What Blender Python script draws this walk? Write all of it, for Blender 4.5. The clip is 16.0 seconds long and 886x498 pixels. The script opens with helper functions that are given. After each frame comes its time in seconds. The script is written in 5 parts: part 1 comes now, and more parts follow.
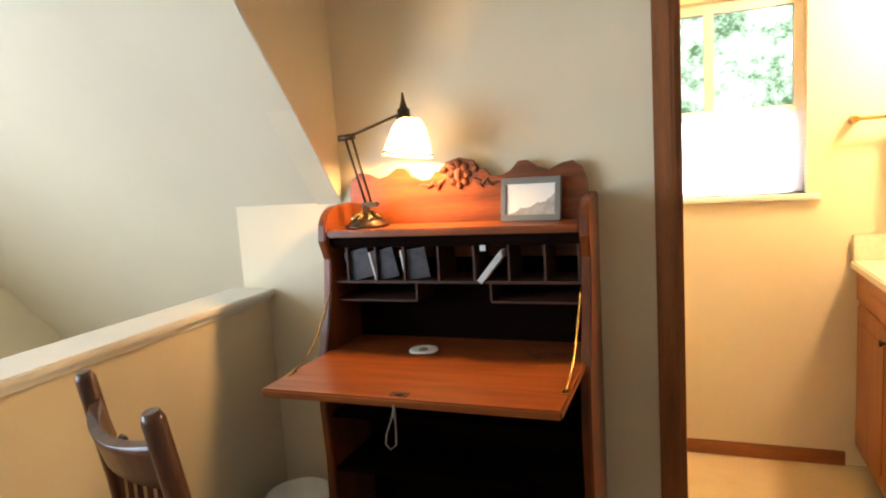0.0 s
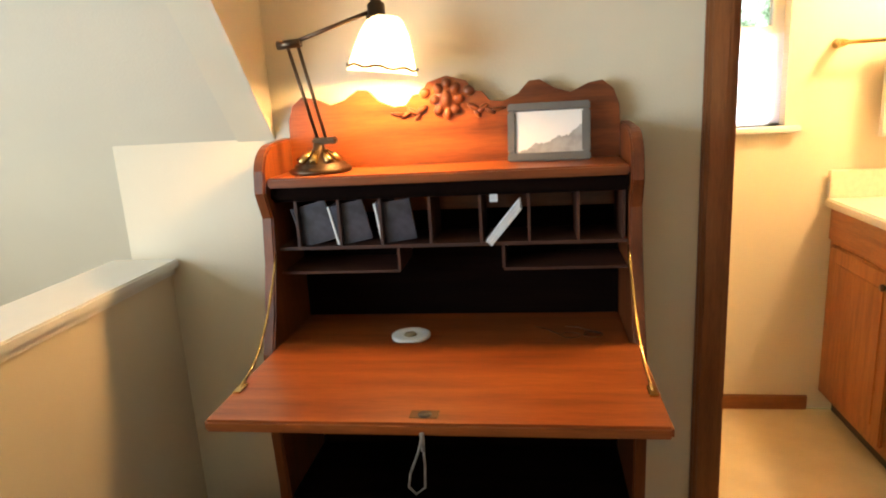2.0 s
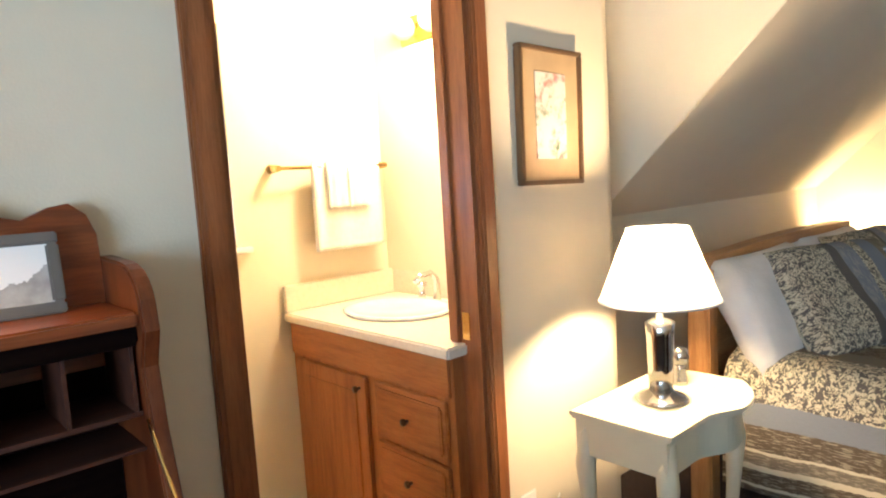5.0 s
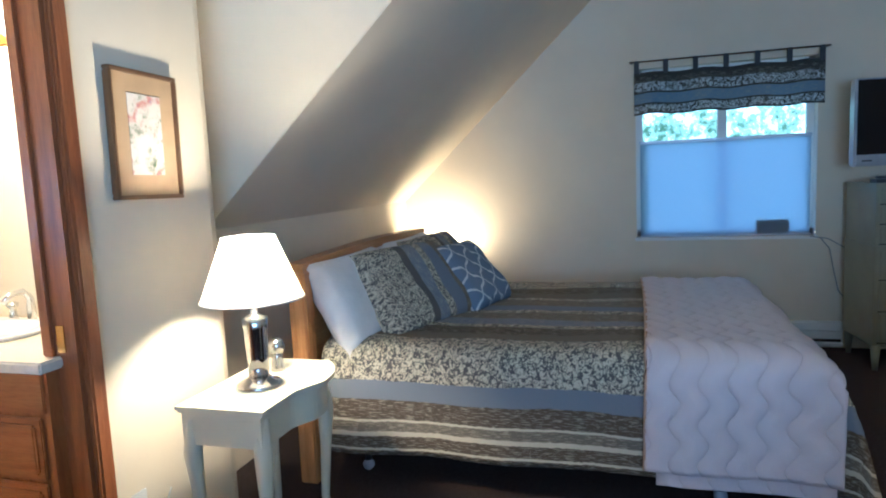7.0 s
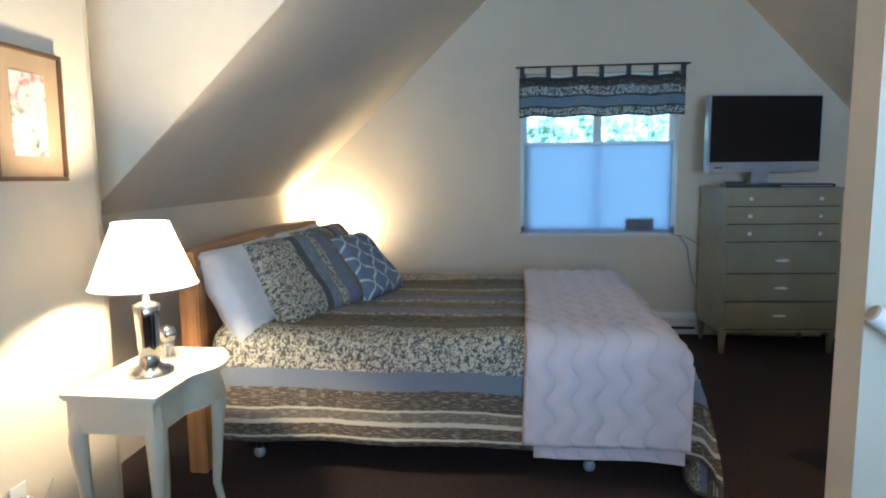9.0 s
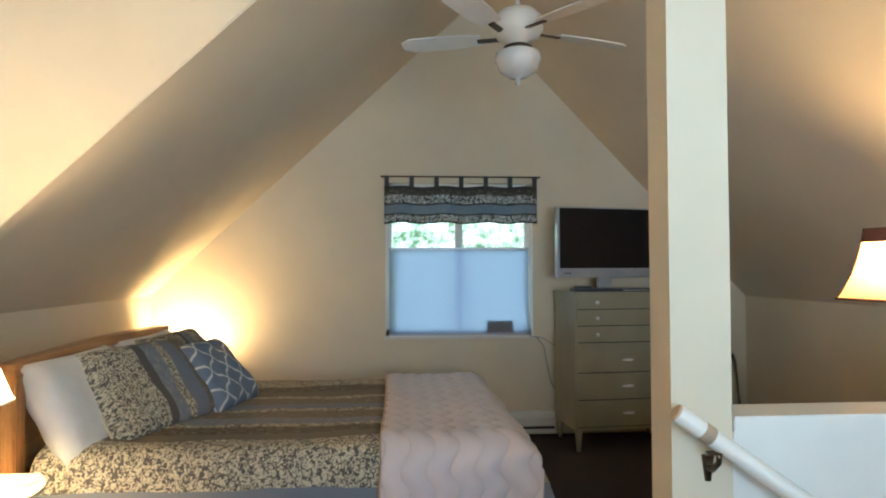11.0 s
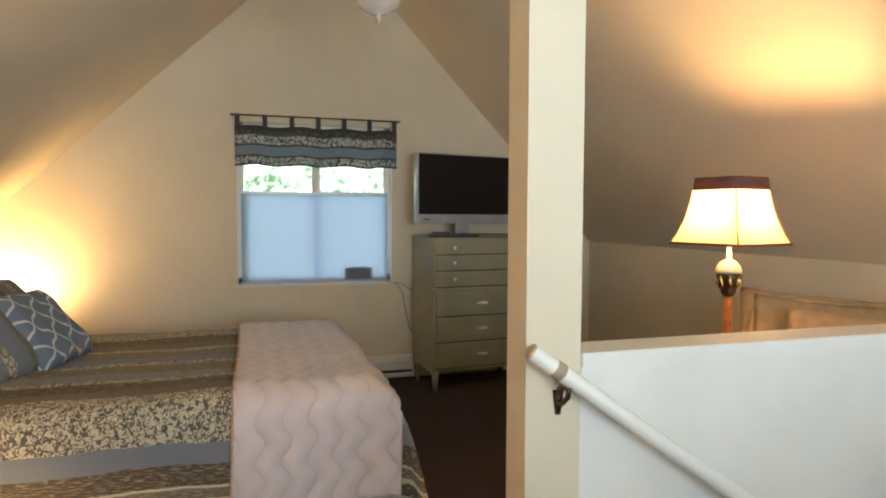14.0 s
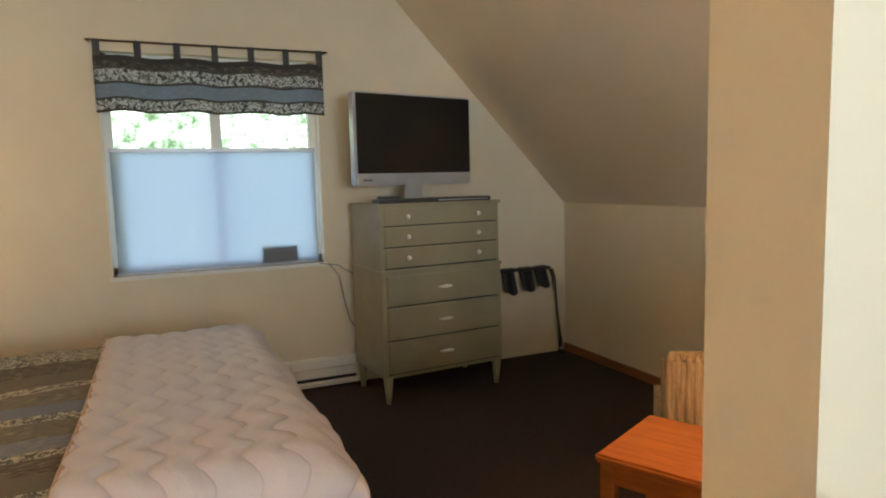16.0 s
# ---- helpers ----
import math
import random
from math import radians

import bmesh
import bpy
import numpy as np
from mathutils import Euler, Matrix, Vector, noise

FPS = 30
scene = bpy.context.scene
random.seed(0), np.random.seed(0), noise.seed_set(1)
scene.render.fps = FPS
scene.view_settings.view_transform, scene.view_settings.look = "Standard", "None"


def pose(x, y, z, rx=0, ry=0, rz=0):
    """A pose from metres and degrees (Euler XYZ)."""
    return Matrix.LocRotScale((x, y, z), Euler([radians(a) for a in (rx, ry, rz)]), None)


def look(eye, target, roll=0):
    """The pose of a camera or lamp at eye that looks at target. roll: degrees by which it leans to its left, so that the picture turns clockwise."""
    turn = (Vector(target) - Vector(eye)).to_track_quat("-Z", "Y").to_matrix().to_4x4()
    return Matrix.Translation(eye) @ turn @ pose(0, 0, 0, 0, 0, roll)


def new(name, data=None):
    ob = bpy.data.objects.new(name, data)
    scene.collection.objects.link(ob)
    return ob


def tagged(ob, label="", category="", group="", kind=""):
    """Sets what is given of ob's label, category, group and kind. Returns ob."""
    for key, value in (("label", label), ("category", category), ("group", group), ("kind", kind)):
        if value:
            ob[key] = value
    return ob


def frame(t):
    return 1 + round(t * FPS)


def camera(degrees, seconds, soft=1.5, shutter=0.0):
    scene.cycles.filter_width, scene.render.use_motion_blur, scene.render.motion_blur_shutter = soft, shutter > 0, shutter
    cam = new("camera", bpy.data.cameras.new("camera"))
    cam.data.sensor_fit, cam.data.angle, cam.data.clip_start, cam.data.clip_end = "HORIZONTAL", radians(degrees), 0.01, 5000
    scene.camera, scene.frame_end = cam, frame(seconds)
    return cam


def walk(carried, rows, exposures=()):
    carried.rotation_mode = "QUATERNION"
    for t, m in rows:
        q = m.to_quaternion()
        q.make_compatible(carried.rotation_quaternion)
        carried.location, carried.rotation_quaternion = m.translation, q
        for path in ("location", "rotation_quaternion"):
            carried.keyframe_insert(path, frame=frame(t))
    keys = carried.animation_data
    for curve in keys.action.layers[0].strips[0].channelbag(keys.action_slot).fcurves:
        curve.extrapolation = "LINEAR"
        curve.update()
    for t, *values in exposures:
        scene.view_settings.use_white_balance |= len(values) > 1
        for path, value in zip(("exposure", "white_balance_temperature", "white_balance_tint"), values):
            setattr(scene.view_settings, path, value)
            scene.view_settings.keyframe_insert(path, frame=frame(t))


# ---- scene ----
cam = camera(69.1, 16.0, soft=2.0)

PATH = [
    (0, (0.673, -1.966, 1.353), (-0.042, -0.116, 1.096), -3.7),
    (0.5, (0.637, -1.793, 1.361), (-0.155, 0.027, 1.109), -2.8),
    (1, (0.535, -1.64, 1.33), (-0.274, 0.15, 0.955), -2.1),
    (1.5, (0.317, -1.573, 1.329), (-0.102, 0.342, 0.936), -5.7),
    (2, (0.2, -1.577, 1.332), (-0.089, 0.347, 0.866), -3.4),
    (2.5, (0.192, -1.589, 1.33), (-0.074, 0.342, 0.882), -2.5),
    (3, (0.175, -1.589, 1.338), (-0.068, 0.346, 0.894), -2.1),
    (3.5, (0.184, -1.517, 1.343), (0.179, 0.449, 0.978), -0.6),
    (4, (0.212, -1.338, 1.336), (0.601, 0.607, 1.082), -2.1),
    (4.5, (0.207, -1.266, 1.345), (1.037, 0.536, 1.097), 0.1),
    (4.7, (0.161, -1.251, 1.344), (1.227, 0.426, 1.115), -1.4),
    (7, (-0.084, -1.55, 1.346), (1.82, -0.98, 1.12), -2.6),
    (7.5, (-0.181, -1.597, 1.334), (1.777, -1.294, 1.063), -2.3),
    (8, (-0.204, -1.541, 1.346), (1.76, -1.253, 1.105), -1.5),
    (10.3, (-0.223, -1.601, 1.335), (1.772, -1.574, 1.198), 1.3),
    (10.5, (-0.238, -1.612, 1.36), (1.761, -1.631, 1.309), 0.5),
    (11, (-0.246, -1.648, 1.366), (1.748, -1.796, 1.424), -0.2),
    (11.5, (-0.266, -1.661, 1.375), (1.72, -1.882, 1.457), -0.2),
    (12, (-0.271, -1.658, 1.379), (1.712, -1.916, 1.436), -0.3),
    (12.5, (-0.254, -1.657, 1.367), (1.714, -2.011, 1.367), 0.6),
    (13, (-0.259, -1.652, 1.37), (1.686, -2.114, 1.328), 1.1),
    (13.5, (-0.241, -1.653, 1.362), (1.678, -2.212, 1.293), 0.6),
    (14, (-0.184, -1.655, 1.354), (1.728, -2.232, 1.248), 0.2),
    (14.5, (0.03, -1.705, 1.328), (1.926, -2.323, 1.181), -0.5),
    (15, (0.279, -1.733, 1.32), (2.177, -2.332, 1.124), 0.5),
    (15.5, (0.595, -1.725, 1.3), (2.429, -2.498, 1.106), -1.9),
    (16, (0.963, -1.836, 1.303), (2.785, -2.634, 1.093), -1.5),
]
walk(cam, [(t, look(eye, target, roll)) for t, eye, target, roll in PATH],
     exposures=[(0, 0.42, 6900, 16), (3.4, 0.5, 7200, 14), (4.6, 0.5, 6100, 13), (6.9, 0.17, 4300, 8), (8.2, 0.38, 4350, 8), (10.3, 0.45, 5400, 8), (13, 0.56, 6750, 14), (16, 0.76, 6900, 14)])

# ---- world and large lights ----
world = bpy.data.worlds.new("sky")
scene.world = world
world.use_nodes = True
wn = world.node_tree
sky = wn.nodes.new("ShaderNodeTexSky")
sky.sky_type, sky.sun_disc = "NISHITA", False
sky.sun_elevation, sky.sun_rotation = radians(48), radians(250)
wn.links.new(sky.outputs[0], wn.nodes["Background"].inputs[0])
wn.nodes["Background"].inputs[1].default_value = 0.12


def lamp(name, kind, m, energy, color, size=0.05, size_y=None):
    li = bpy.data.lights.new(name, kind)
    li.energy, li.color = energy, color
    if kind == "AREA":
        li.shape, li.size, li.size_y = "RECTANGLE", size, size_y
    elif kind == "SUN":
        li.angle = size
    else:
        li.shadow_soft_size = size
    ob = new(name, li)
    ob.matrix_basis = m
    return ob


WARM = (1.0, 0.60, 0.24)
lamp("sun", "SUN", look((-6, -4, 8), (0, 0, 0)), 3.0, (1, 0.95, 0.88), radians(0.5))
lamp("west_daylight", "AREA", look((-2.62, -2.45, 1.2), (0, -2.45, 1.05)), 118, (0.62, 0.81, 1.0), 2.3, 1.7)
lamp("east_daylight", "AREA", look((5.062, -2.19, 1.17), (4.0, -2.19, 1.17)), 3.0, (0.55, 0.74, 1.0), 1.08, 0.66)
lamp("bath_daylight", "AREA", look((0.76, 1.045, 1.31), (0.76, 0, 1.31)), 7, (0.85, 0.93, 1.0), 0.62, 0.30)
lamp("desk_bulb", "POINT", pose(-0.125, -0.15, 1.42), 18, WARM, 0.025)
lamp("bedside_bulb", "POINT", pose(1.79, -0.31, 1.085), 54, (1.0, 0.68, 0.34), 0.04)
lamp("far_bedside_bulb", "POINT", pose(4.72, -0.05, 0.745), 38, (1.0, 0.66, 0.30), 0.04)
lamp("floor_lamp_bulb", "POINT", pose(1.93, -3.48, 1.40), 25, WARM, 0.04)
lamp("bath_light", "POINT", pose(1.65, 0.55, 1.966), 68, (1.0, 0.74, 0.40), 0.08)

# ---- materials ----


def material(name, build):
    m = bpy.data.materials.new(name)
    m.use_nodes = True
    nt = m.node_tree
    build(nt, nt.nodes["Principled BSDF"])
    return m


def node(nt, kind, **values):
    n = nt.nodes.new("ShaderNode" + kind)
    for k, v in values.items():
        n.inputs[k].default_value = v
    return n


def ramp(nt, fac, stops, constant=False):
    r = nt.nodes.new("ShaderNodeValToRGB")
    e = r.color_ramp.elements
    while len(e) < len(stops):
        e.new(0.5)
    for i, (p, c) in enumerate(stops):
        e[i].position, e[i].color = p, (*c, 1)
    if constant:
        r.color_ramp.interpolation = "CONSTANT"
    nt.links.new(fac, r.inputs[0])
    return r.outputs[0]


def coords(nt, scale=(1, 1, 1), kind="Object"):
    tc = nt.nodes.new("ShaderNodeTexCoord")
    mp = nt.nodes.new("ShaderNodeMapping")
    mp.inputs["Scale"].default_value = scale
    nt.links.new(tc.outputs[kind], mp.inputs[0])
    return mp.outputs[0]


def noise_tex(nt, vec, scale, detail=4, rough=0.55):
    n = node(nt, "TexNoise", Scale=scale, Detail=detail, Roughness=rough)
    nt.links.new(vec, n.inputs["Vector"])
    return n.outputs[0]


def bump(nt, bsdf, height, strength, distance=0.01):
    b = node(nt, "Bump", Strength=strength, Distance=distance)
    nt.links.new(height, b.inputs["Height"])
    nt.links.new(b.outputs[0], bsdf.inputs["Normal"])


def calc(nt, op, a, b=None):
    n = nt.nodes.new("ShaderNodeMath")
    n.operation = op
    for i, v in enumerate((a, b)):
        if v is None:
            continue
        if isinstance(v, (int, float)):
            n.inputs[i].default_value = v
        else:
            nt.links.new(v, n.inputs[i])
    return n.outputs[0]


def mixc(nt, fac, a, b, mode="MIX"):
    n = nt.nodes.new("ShaderNodeMix")
    n.data_type, n.blend_type = "RGBA", mode
    for s, v in ((0, fac), (6, a), (7, b)):
        if isinstance(v, (int, float)):
            n.inputs[s].default_value = v
        elif isinstance(v, tuple):
            n.inputs[s].default_value = (*v, 1)
        else:
            nt.links.new(v, n.inputs[s])
    return n.outputs[2]


def mottled(name, c1, c2, scale, rough=0.6, bstr=0.15, bscale=None, metal=0.0, bdist=0.004, detail=5):
    """A painted, woven or cast surface: two tones, fine relief."""
    def build(nt, b):
        v = coords(nt)
        nt.links.new(ramp(nt, noise_tex(nt, v, scale, detail), [(0.35, c1), (0.65, c2)]), b.inputs["Base Color"])
        b.inputs["Roughness"].default_value, b.inputs["Metallic"].default_value = rough, metal
        bump(nt, b, noise_tex(nt, v, bscale or scale * 12, 3), bstr, bdist)
    return material(name, build)


def wood(name, dark, mid, light, along="x", rough=0.38, scale=1.0):
    def build(nt, b):
        s = {"x": (1.2, 14, 14), "y": (14, 1.2, 14), "z": (14, 14, 1.2)}[along]
        v = coords(nt, tuple(k * scale for k in s))
        n1 = noise_tex(nt, v, 2.2, 6, 0.6)
        v2 = coords(nt, tuple(k * scale * 4 for k in s))
        n2 = noise_tex(nt, v2, 5, 3)
        base = ramp(nt, n1, [(0.3, dark), (0.5, mid), (0.72, light)])
        pores = ramp(nt, n2, [(0.40, (0.62, 0.55, 0.5)), (0.55, (1, 1, 1))])
        nt.links.new(mixc(nt, 0.35, base, pores, "MULTIPLY"), b.inputs["Base Color"])
        b.inputs["Roughness"].default_value = rough
        bump(nt, b, n2, 0.12, 0.002)
    return material(name, build)


def plain(name, c, rough=0.5, metal=0.0):
    def build(nt, b):
        v = coords(nt)
        lo = tuple(k * 0.86 for k in c)
        nt.links.new(ramp(nt, noise_tex(nt, v, 9, 3), [(0.35, lo), (0.65, c)]), b.inputs["Base Color"])
        b.inputs["Roughness"].default_value, b.inputs["Metallic"].default_value = rough, metal
    return material(name, build)


def shade_cloth(name, c, through_c, share=0.6):
    """Thin lampshade or blind cloth that lets light through."""
    def build(nt, b):
        out = nt.nodes["Material Output"]
        d, t, mx = node(nt, "BsdfDiffuse"), node(nt, "BsdfTranslucent"), node(nt, "MixShader")
        n = noise_tex(nt, coords(nt, (1, 1, 12)), 30, 3)
        nt.links.new(ramp(nt, n, [(0.3, tuple(k * 0.93 for k in c)), (0.7, c)]), d.inputs[0])
        t.inputs[0].default_value = (*through_c, 1)
        mx.inputs[0].default_value = share
        nt.links.new(d.outputs[0], mx.inputs[1])
        nt.links.new(t.outputs[0], mx.inputs[2])
        nt.links.new(mx.outputs[0], out.inputs[0])
    return material(name, build)


def glow(name, c, strength):
    def build(nt, b):
        b.inputs["Base Color"].default_value = (*c, 1)
        b.inputs["Emission Color"].default_value = (*c, 1)
        b.inputs["Emission Strength"].default_value = strength
    return material(name, build)


def damask_fac(nt, uv, scale):
    """Scrolling leaves: curling stems and small blades, 1 where the dark thread shows."""
    stem = node(nt, "TexNoise", Scale=scale * 0.42, Detail=1.0, Distortion=2.2)
    blade = node(nt, "TexNoise", Scale=scale * 0.95, Detail=2.0, Distortion=1.2)
    for n in (stem, blade):
        nt.links.new(uv, n.inputs["Vector"])
    curl = calc(nt, "LESS_THAN", calc(nt, "ABSOLUTE", calc(nt, "SUBTRACT", stem.outputs[0], 0.5)), 0.032)
    leafy = calc(nt, "GREATER_THAN", blade.outputs[0], 0.535)
    return calc(nt, "MAXIMUM", curl, leafy)


CREAM, CHAR, TAUPE, SLATE, BROWN = (0.52, 0.47, 0.34), (0.095, 0.09, 0.08), (0.15, 0.125, 0.09), (0.17, 0.19, 0.22), (0.085, 0.065, 0.042)


def bedspread_mat(name, bands, size, leaf_scale=62):
    """Striped cotton: bands of plain, lined and leaf-patterned cloth by distance across (uv.x, metres)."""
    def build(nt, b):
        uv = coords(nt, (1, 1, 1), "UV")
        sx = nt.nodes.new("ShaderNodeSeparateXYZ")
        nt.links.new(uv, sx.inputs[0])
        a = calc(nt, "DIVIDE", sx.outputs[0], size)
        wob = calc(nt, "MULTIPLY", calc(nt, "SUBTRACT", noise_tex(nt, uv, 40, 2), 0.5), 0.004)
        a2 = calc(nt, "ADD", a, wob)
        ground = ramp(nt, a2, [(p, c) for p, c, k in bands], True)
        kind = ramp(nt, a2, [(p, (k, k, k)) for p, c, k in bands], True)
        leaf = damask_fac(nt, uv, leaf_scale)
        patterned = mixc(nt, leaf, ground, CHAR)
        rib = noise_tex(nt, coords(nt, (60, 6, 1), "UV"), 4, 2)
        lined = mixc(nt, calc(nt, "GREATER_THAN", rib, 0.56), ground, CREAM)
        col = mixc(nt, calc(nt, "GREATER_THAN", kind, 0.75), mixc(nt, calc(nt, "MULTIPLY", calc(nt, "GREATER_THAN", kind, 0.25), 0.35), ground, lined), patterned)
        nt.links.new(col, b.inputs["Base Color"])
        b.inputs["Roughness"].default_value = 0.9
        quilt = noise_tex(nt, uv, 55, 3)
        bump(nt, b, quilt, 0.5, 0.006)
    return material(name, build)


def throw_mat():
    """Pale quilted satin with wavy stitched channels."""
    def build(nt, b):
        uv = coords(nt, (1, 1, 1), "UV")
        sx = nt.nodes.new("ShaderNodeSeparateXYZ")
        nt.links.new(uv, sx.inputs[0])
        wave = calc(nt, "MULTIPLY", calc(nt, "SINE", calc(nt, "MULTIPLY", sx.outputs[0], 40)), 0.022)
        p = calc(nt, "PINGPONG", calc(nt, "ADD", sx.outputs[1], wave), 0.052)
        h = calc(nt, "POWER", calc(nt, "DIVIDE", p, 0.052), 0.4)
        # Crease shade is painted in: the satin darkens into each stitched groove.
        col = ramp(nt, h, [(0.0, (0.54, 0.46, 0.46)), (0.3, (0.61, 0.53, 0.53)), (1.0, (0.64, 0.56, 0.56))])
        nt.links.new(col, b.inputs["Base Color"])
        b.inputs["Roughness"].default_value = 0.55
        bump(nt, b, calc(nt, "ADD", h, calc(nt, "MULTIPLY", noise_tex(nt, uv, 25, 3), 0.4)), 0.6, 0.014)
    return material("throw_satin", build)


def lattice_mat():
    def build(nt, b):
        uv = coords(nt, (6.8, 6.8, 1), "UV")
        sx = nt.nodes.new("ShaderNodeSeparateXYZ")
        nt.links.new(uv, sx.inputs[0])
        lines = []
        for s in (1, -1):
            q = calc(nt, "ADD", sx.outputs[0], calc(nt, "MULTIPLY", sx.outputs[1], s))
            q = calc(nt, "ADD", q, calc(nt, "MULTIPLY", calc(nt, "SINE", calc(nt, "MULTIPLY", sx.outputs[0], 12.0)), 0.06))
            lines.append(calc(nt, "LESS_THAN", calc(nt, "PINGPONG", q, 0.5), 0.05))
        nt.links.new(mixc(nt, calc(nt, "MAXIMUM", *lines), (0.15, 0.19, 0.25), (0.55, 0.56, 0.55)), b.inputs["Base Color"])
        b.inputs["Roughness"].default_value = 0.85
        bump(nt, b, noise_tex(nt, uv, 30, 2), 0.3, 0.003)
    return material("lattice_cloth", build)


# Leaves and sky gaps emit their own colour, standing in for daylight on them.
def glowing_foliage_mat():
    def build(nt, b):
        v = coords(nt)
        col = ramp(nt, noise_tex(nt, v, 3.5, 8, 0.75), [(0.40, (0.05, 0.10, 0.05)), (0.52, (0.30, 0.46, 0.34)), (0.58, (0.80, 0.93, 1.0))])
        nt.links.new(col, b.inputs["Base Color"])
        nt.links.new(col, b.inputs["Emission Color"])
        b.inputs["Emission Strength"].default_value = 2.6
    return material("garden_self_lit", build)


PAINT = mottled("cream_wall_paint", (0.68, 0.59, 0.43), (0.74, 0.65, 0.48), 1.3, 0.75, 0.12, 160)
CEIL = mottled("ceiling_paint", (0.66, 0.58, 0.44), (0.71, 0.63, 0.48), 1.1, 0.8, 0.15, 140)
WHITE = mottled("white_trim_paint", (0.74, 0.72, 0.66), (0.80, 0.78, 0.72), 3, 0.45, 0.06, 90)
CARPET = mottled("brown_carpet", (0.024, 0.0125, 0.0105), (0.046, 0.025, 0.021), 60, 0.95, 0.9, 420, bdist=0.012)
VINYL = mottled("tan_vinyl_floor", (0.52, 0.40, 0.24), (0.60, 0.47, 0.29), 5, 0.4, 0.05)
OAK_Z = wood("oak_trim_upright", (0.17, 0.056, 0.018), (0.25, 0.088, 0.028), (0.31, 0.115, 0.038), "z")
OAK_X = wood("oak_trim_level", (0.17, 0.056, 0.018), (0.25, 0.088, 0.028), (0.31, 0.115, 0.038), "x")
CAB_Z = wood("vanity_oak", (0.20, 0.062, 0.016), (0.30, 0.105, 0.028), (0.36, 0.14, 0.04), "z")
CAB_Y = wood("vanity_oak_level", (0.20, 0.062, 0.016), (0.30, 0.105, 0.028), (0.36, 0.14, 0.04), "y")
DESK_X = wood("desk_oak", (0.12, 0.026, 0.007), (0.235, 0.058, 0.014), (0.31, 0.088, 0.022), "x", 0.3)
# Side panels and carving: about a quarter darker than the level boards.
DESK_Z = wood("desk_oak_upright_darker", (0.09, 0.021, 0.006), (0.165, 0.042, 0.011), (0.22, 0.062, 0.017), "z", 0.33)
# Desk oak taken nearly to black: the interior's deep shade is in the colour.
DESK_SHADE = wood("desk_inner_shade", (0.003, 0.0012, 0.0008), (0.006, 0.0022, 0.0013), (0.010, 0.004, 0.002), "x", 0.9)
DESK_SHADE.node_tree.nodes["Principled BSDF"].inputs["Specular IOR Level"].default_value = 0.05
# Desk oak darkened less, for the shade among the pigeonholes.
DESK_HALF_SHADE = wood("desk_pigeonhole_shade", (0.03, 0.008, 0.003), (0.06, 0.016, 0.005), (0.085, 0.024, 0.008), "x", 0.6)
PINE = wood("pine_headboard", (0.34, 0.15, 0.045), (0.48, 0.24, 0.08), (0.58, 0.31, 0.12), "x", 0.35)
PINE_Z = wood("pine_post", (0.34, 0.15, 0.045), (0.48, 0.24, 0.08), (0.58, 0.31, 0.12), "z", 0.35)
CHERRY = wood("orange_table_wood", (0.26, 0.065, 0.012), (0.42, 0.12, 0.024), (0.52, 0.17, 0.04), "x", 0.3)
CHAIRW = wood("dark_chair_wood", (0.04, 0.014, 0.008), (0.09, 0.032, 0.016), (0.14, 0.055, 0.026), "z", 0.3)
BRONZE = plain("dark_bronze", (0.10, 0.065, 0.04), 0.35, 0.9)
BRASS = plain("brass", (0.62, 0.42, 0.16), 0.25, 1.0)
CHROME = plain("chrome", (0.75, 0.75, 0.75), 0.12, 1.0)
BLACK = plain("black_plastic", (0.012, 0.012, 0.013), 0.4)
SCREEN = plain("black_screen", (0.006, 0.006, 0.007), 0.16)
SILVER = plain("silver_plastic", (0.45, 0.46, 0.48), 0.35, 0.3)
SHADE = shade_cloth("white_shade_cloth", (0.85, 0.80, 0.68), (0.9, 0.75, 0.5), 0.55)
SHADE_TAN = shade_cloth("cream_shade_cloth", (0.75, 0.62, 0.40), (0.85, 0.58, 0.28), 0.6)
GLASS_SHADE = shade_cloth("frosted_glass_shade", (0.85, 0.8, 0.7), (1.0, 0.88, 0.62), 0.85)
BLIND = shade_cloth("pleated_blind_cloth", (0.36, 0.38, 0.41), (0.33, 0.39, 0.47), 0.5)
LINEN = mottled("white_linen", (0.74, 0.72, 0.68), (0.82, 0.80, 0.76), 8, 0.9, 0.4, 60, bdist=0.006)
SAGE = mottled("grey_green_paint", (0.265, 0.245, 0.16), (0.31, 0.29, 0.19), 4, 0.4, 0.08, 80)
CREAMP = mottled("cream_furniture_paint", (0.60, 0.54, 0.38), (0.66, 0.60, 0.43), 5, 0.4, 0.08, 60)
TOWEL = mottled("white_towel", (0.78, 0.74, 0.66), (0.84, 0.80, 0.72), 40, 0.95, 0.8, 300)
LAMINATE = mottled("cream_counter", (0.66, 0.58, 0.45), (0.72, 0.64, 0.50), 60, 0.3, 0.03)
PORC = plain("white_porcelain", (0.82, 0.80, 0.76), 0.12)
TAN = mottled("tan_upholstery", (0.50, 0.34, 0.18), (0.60, 0.43, 0.25), 18, 0.85, 0.5, 120)
OLIVE = mottled("olive_cushion", (0.34, 0.25, 0.14), (0.42, 0.32, 0.19), 20, 0.85, 0.5, 120)
STRIPE = wood("striped_tan_cloth", (0.32, 0.20, 0.11), (0.50, 0.35, 0.22), (0.62, 0.47, 0.32), "z", 0.9, 2.0)
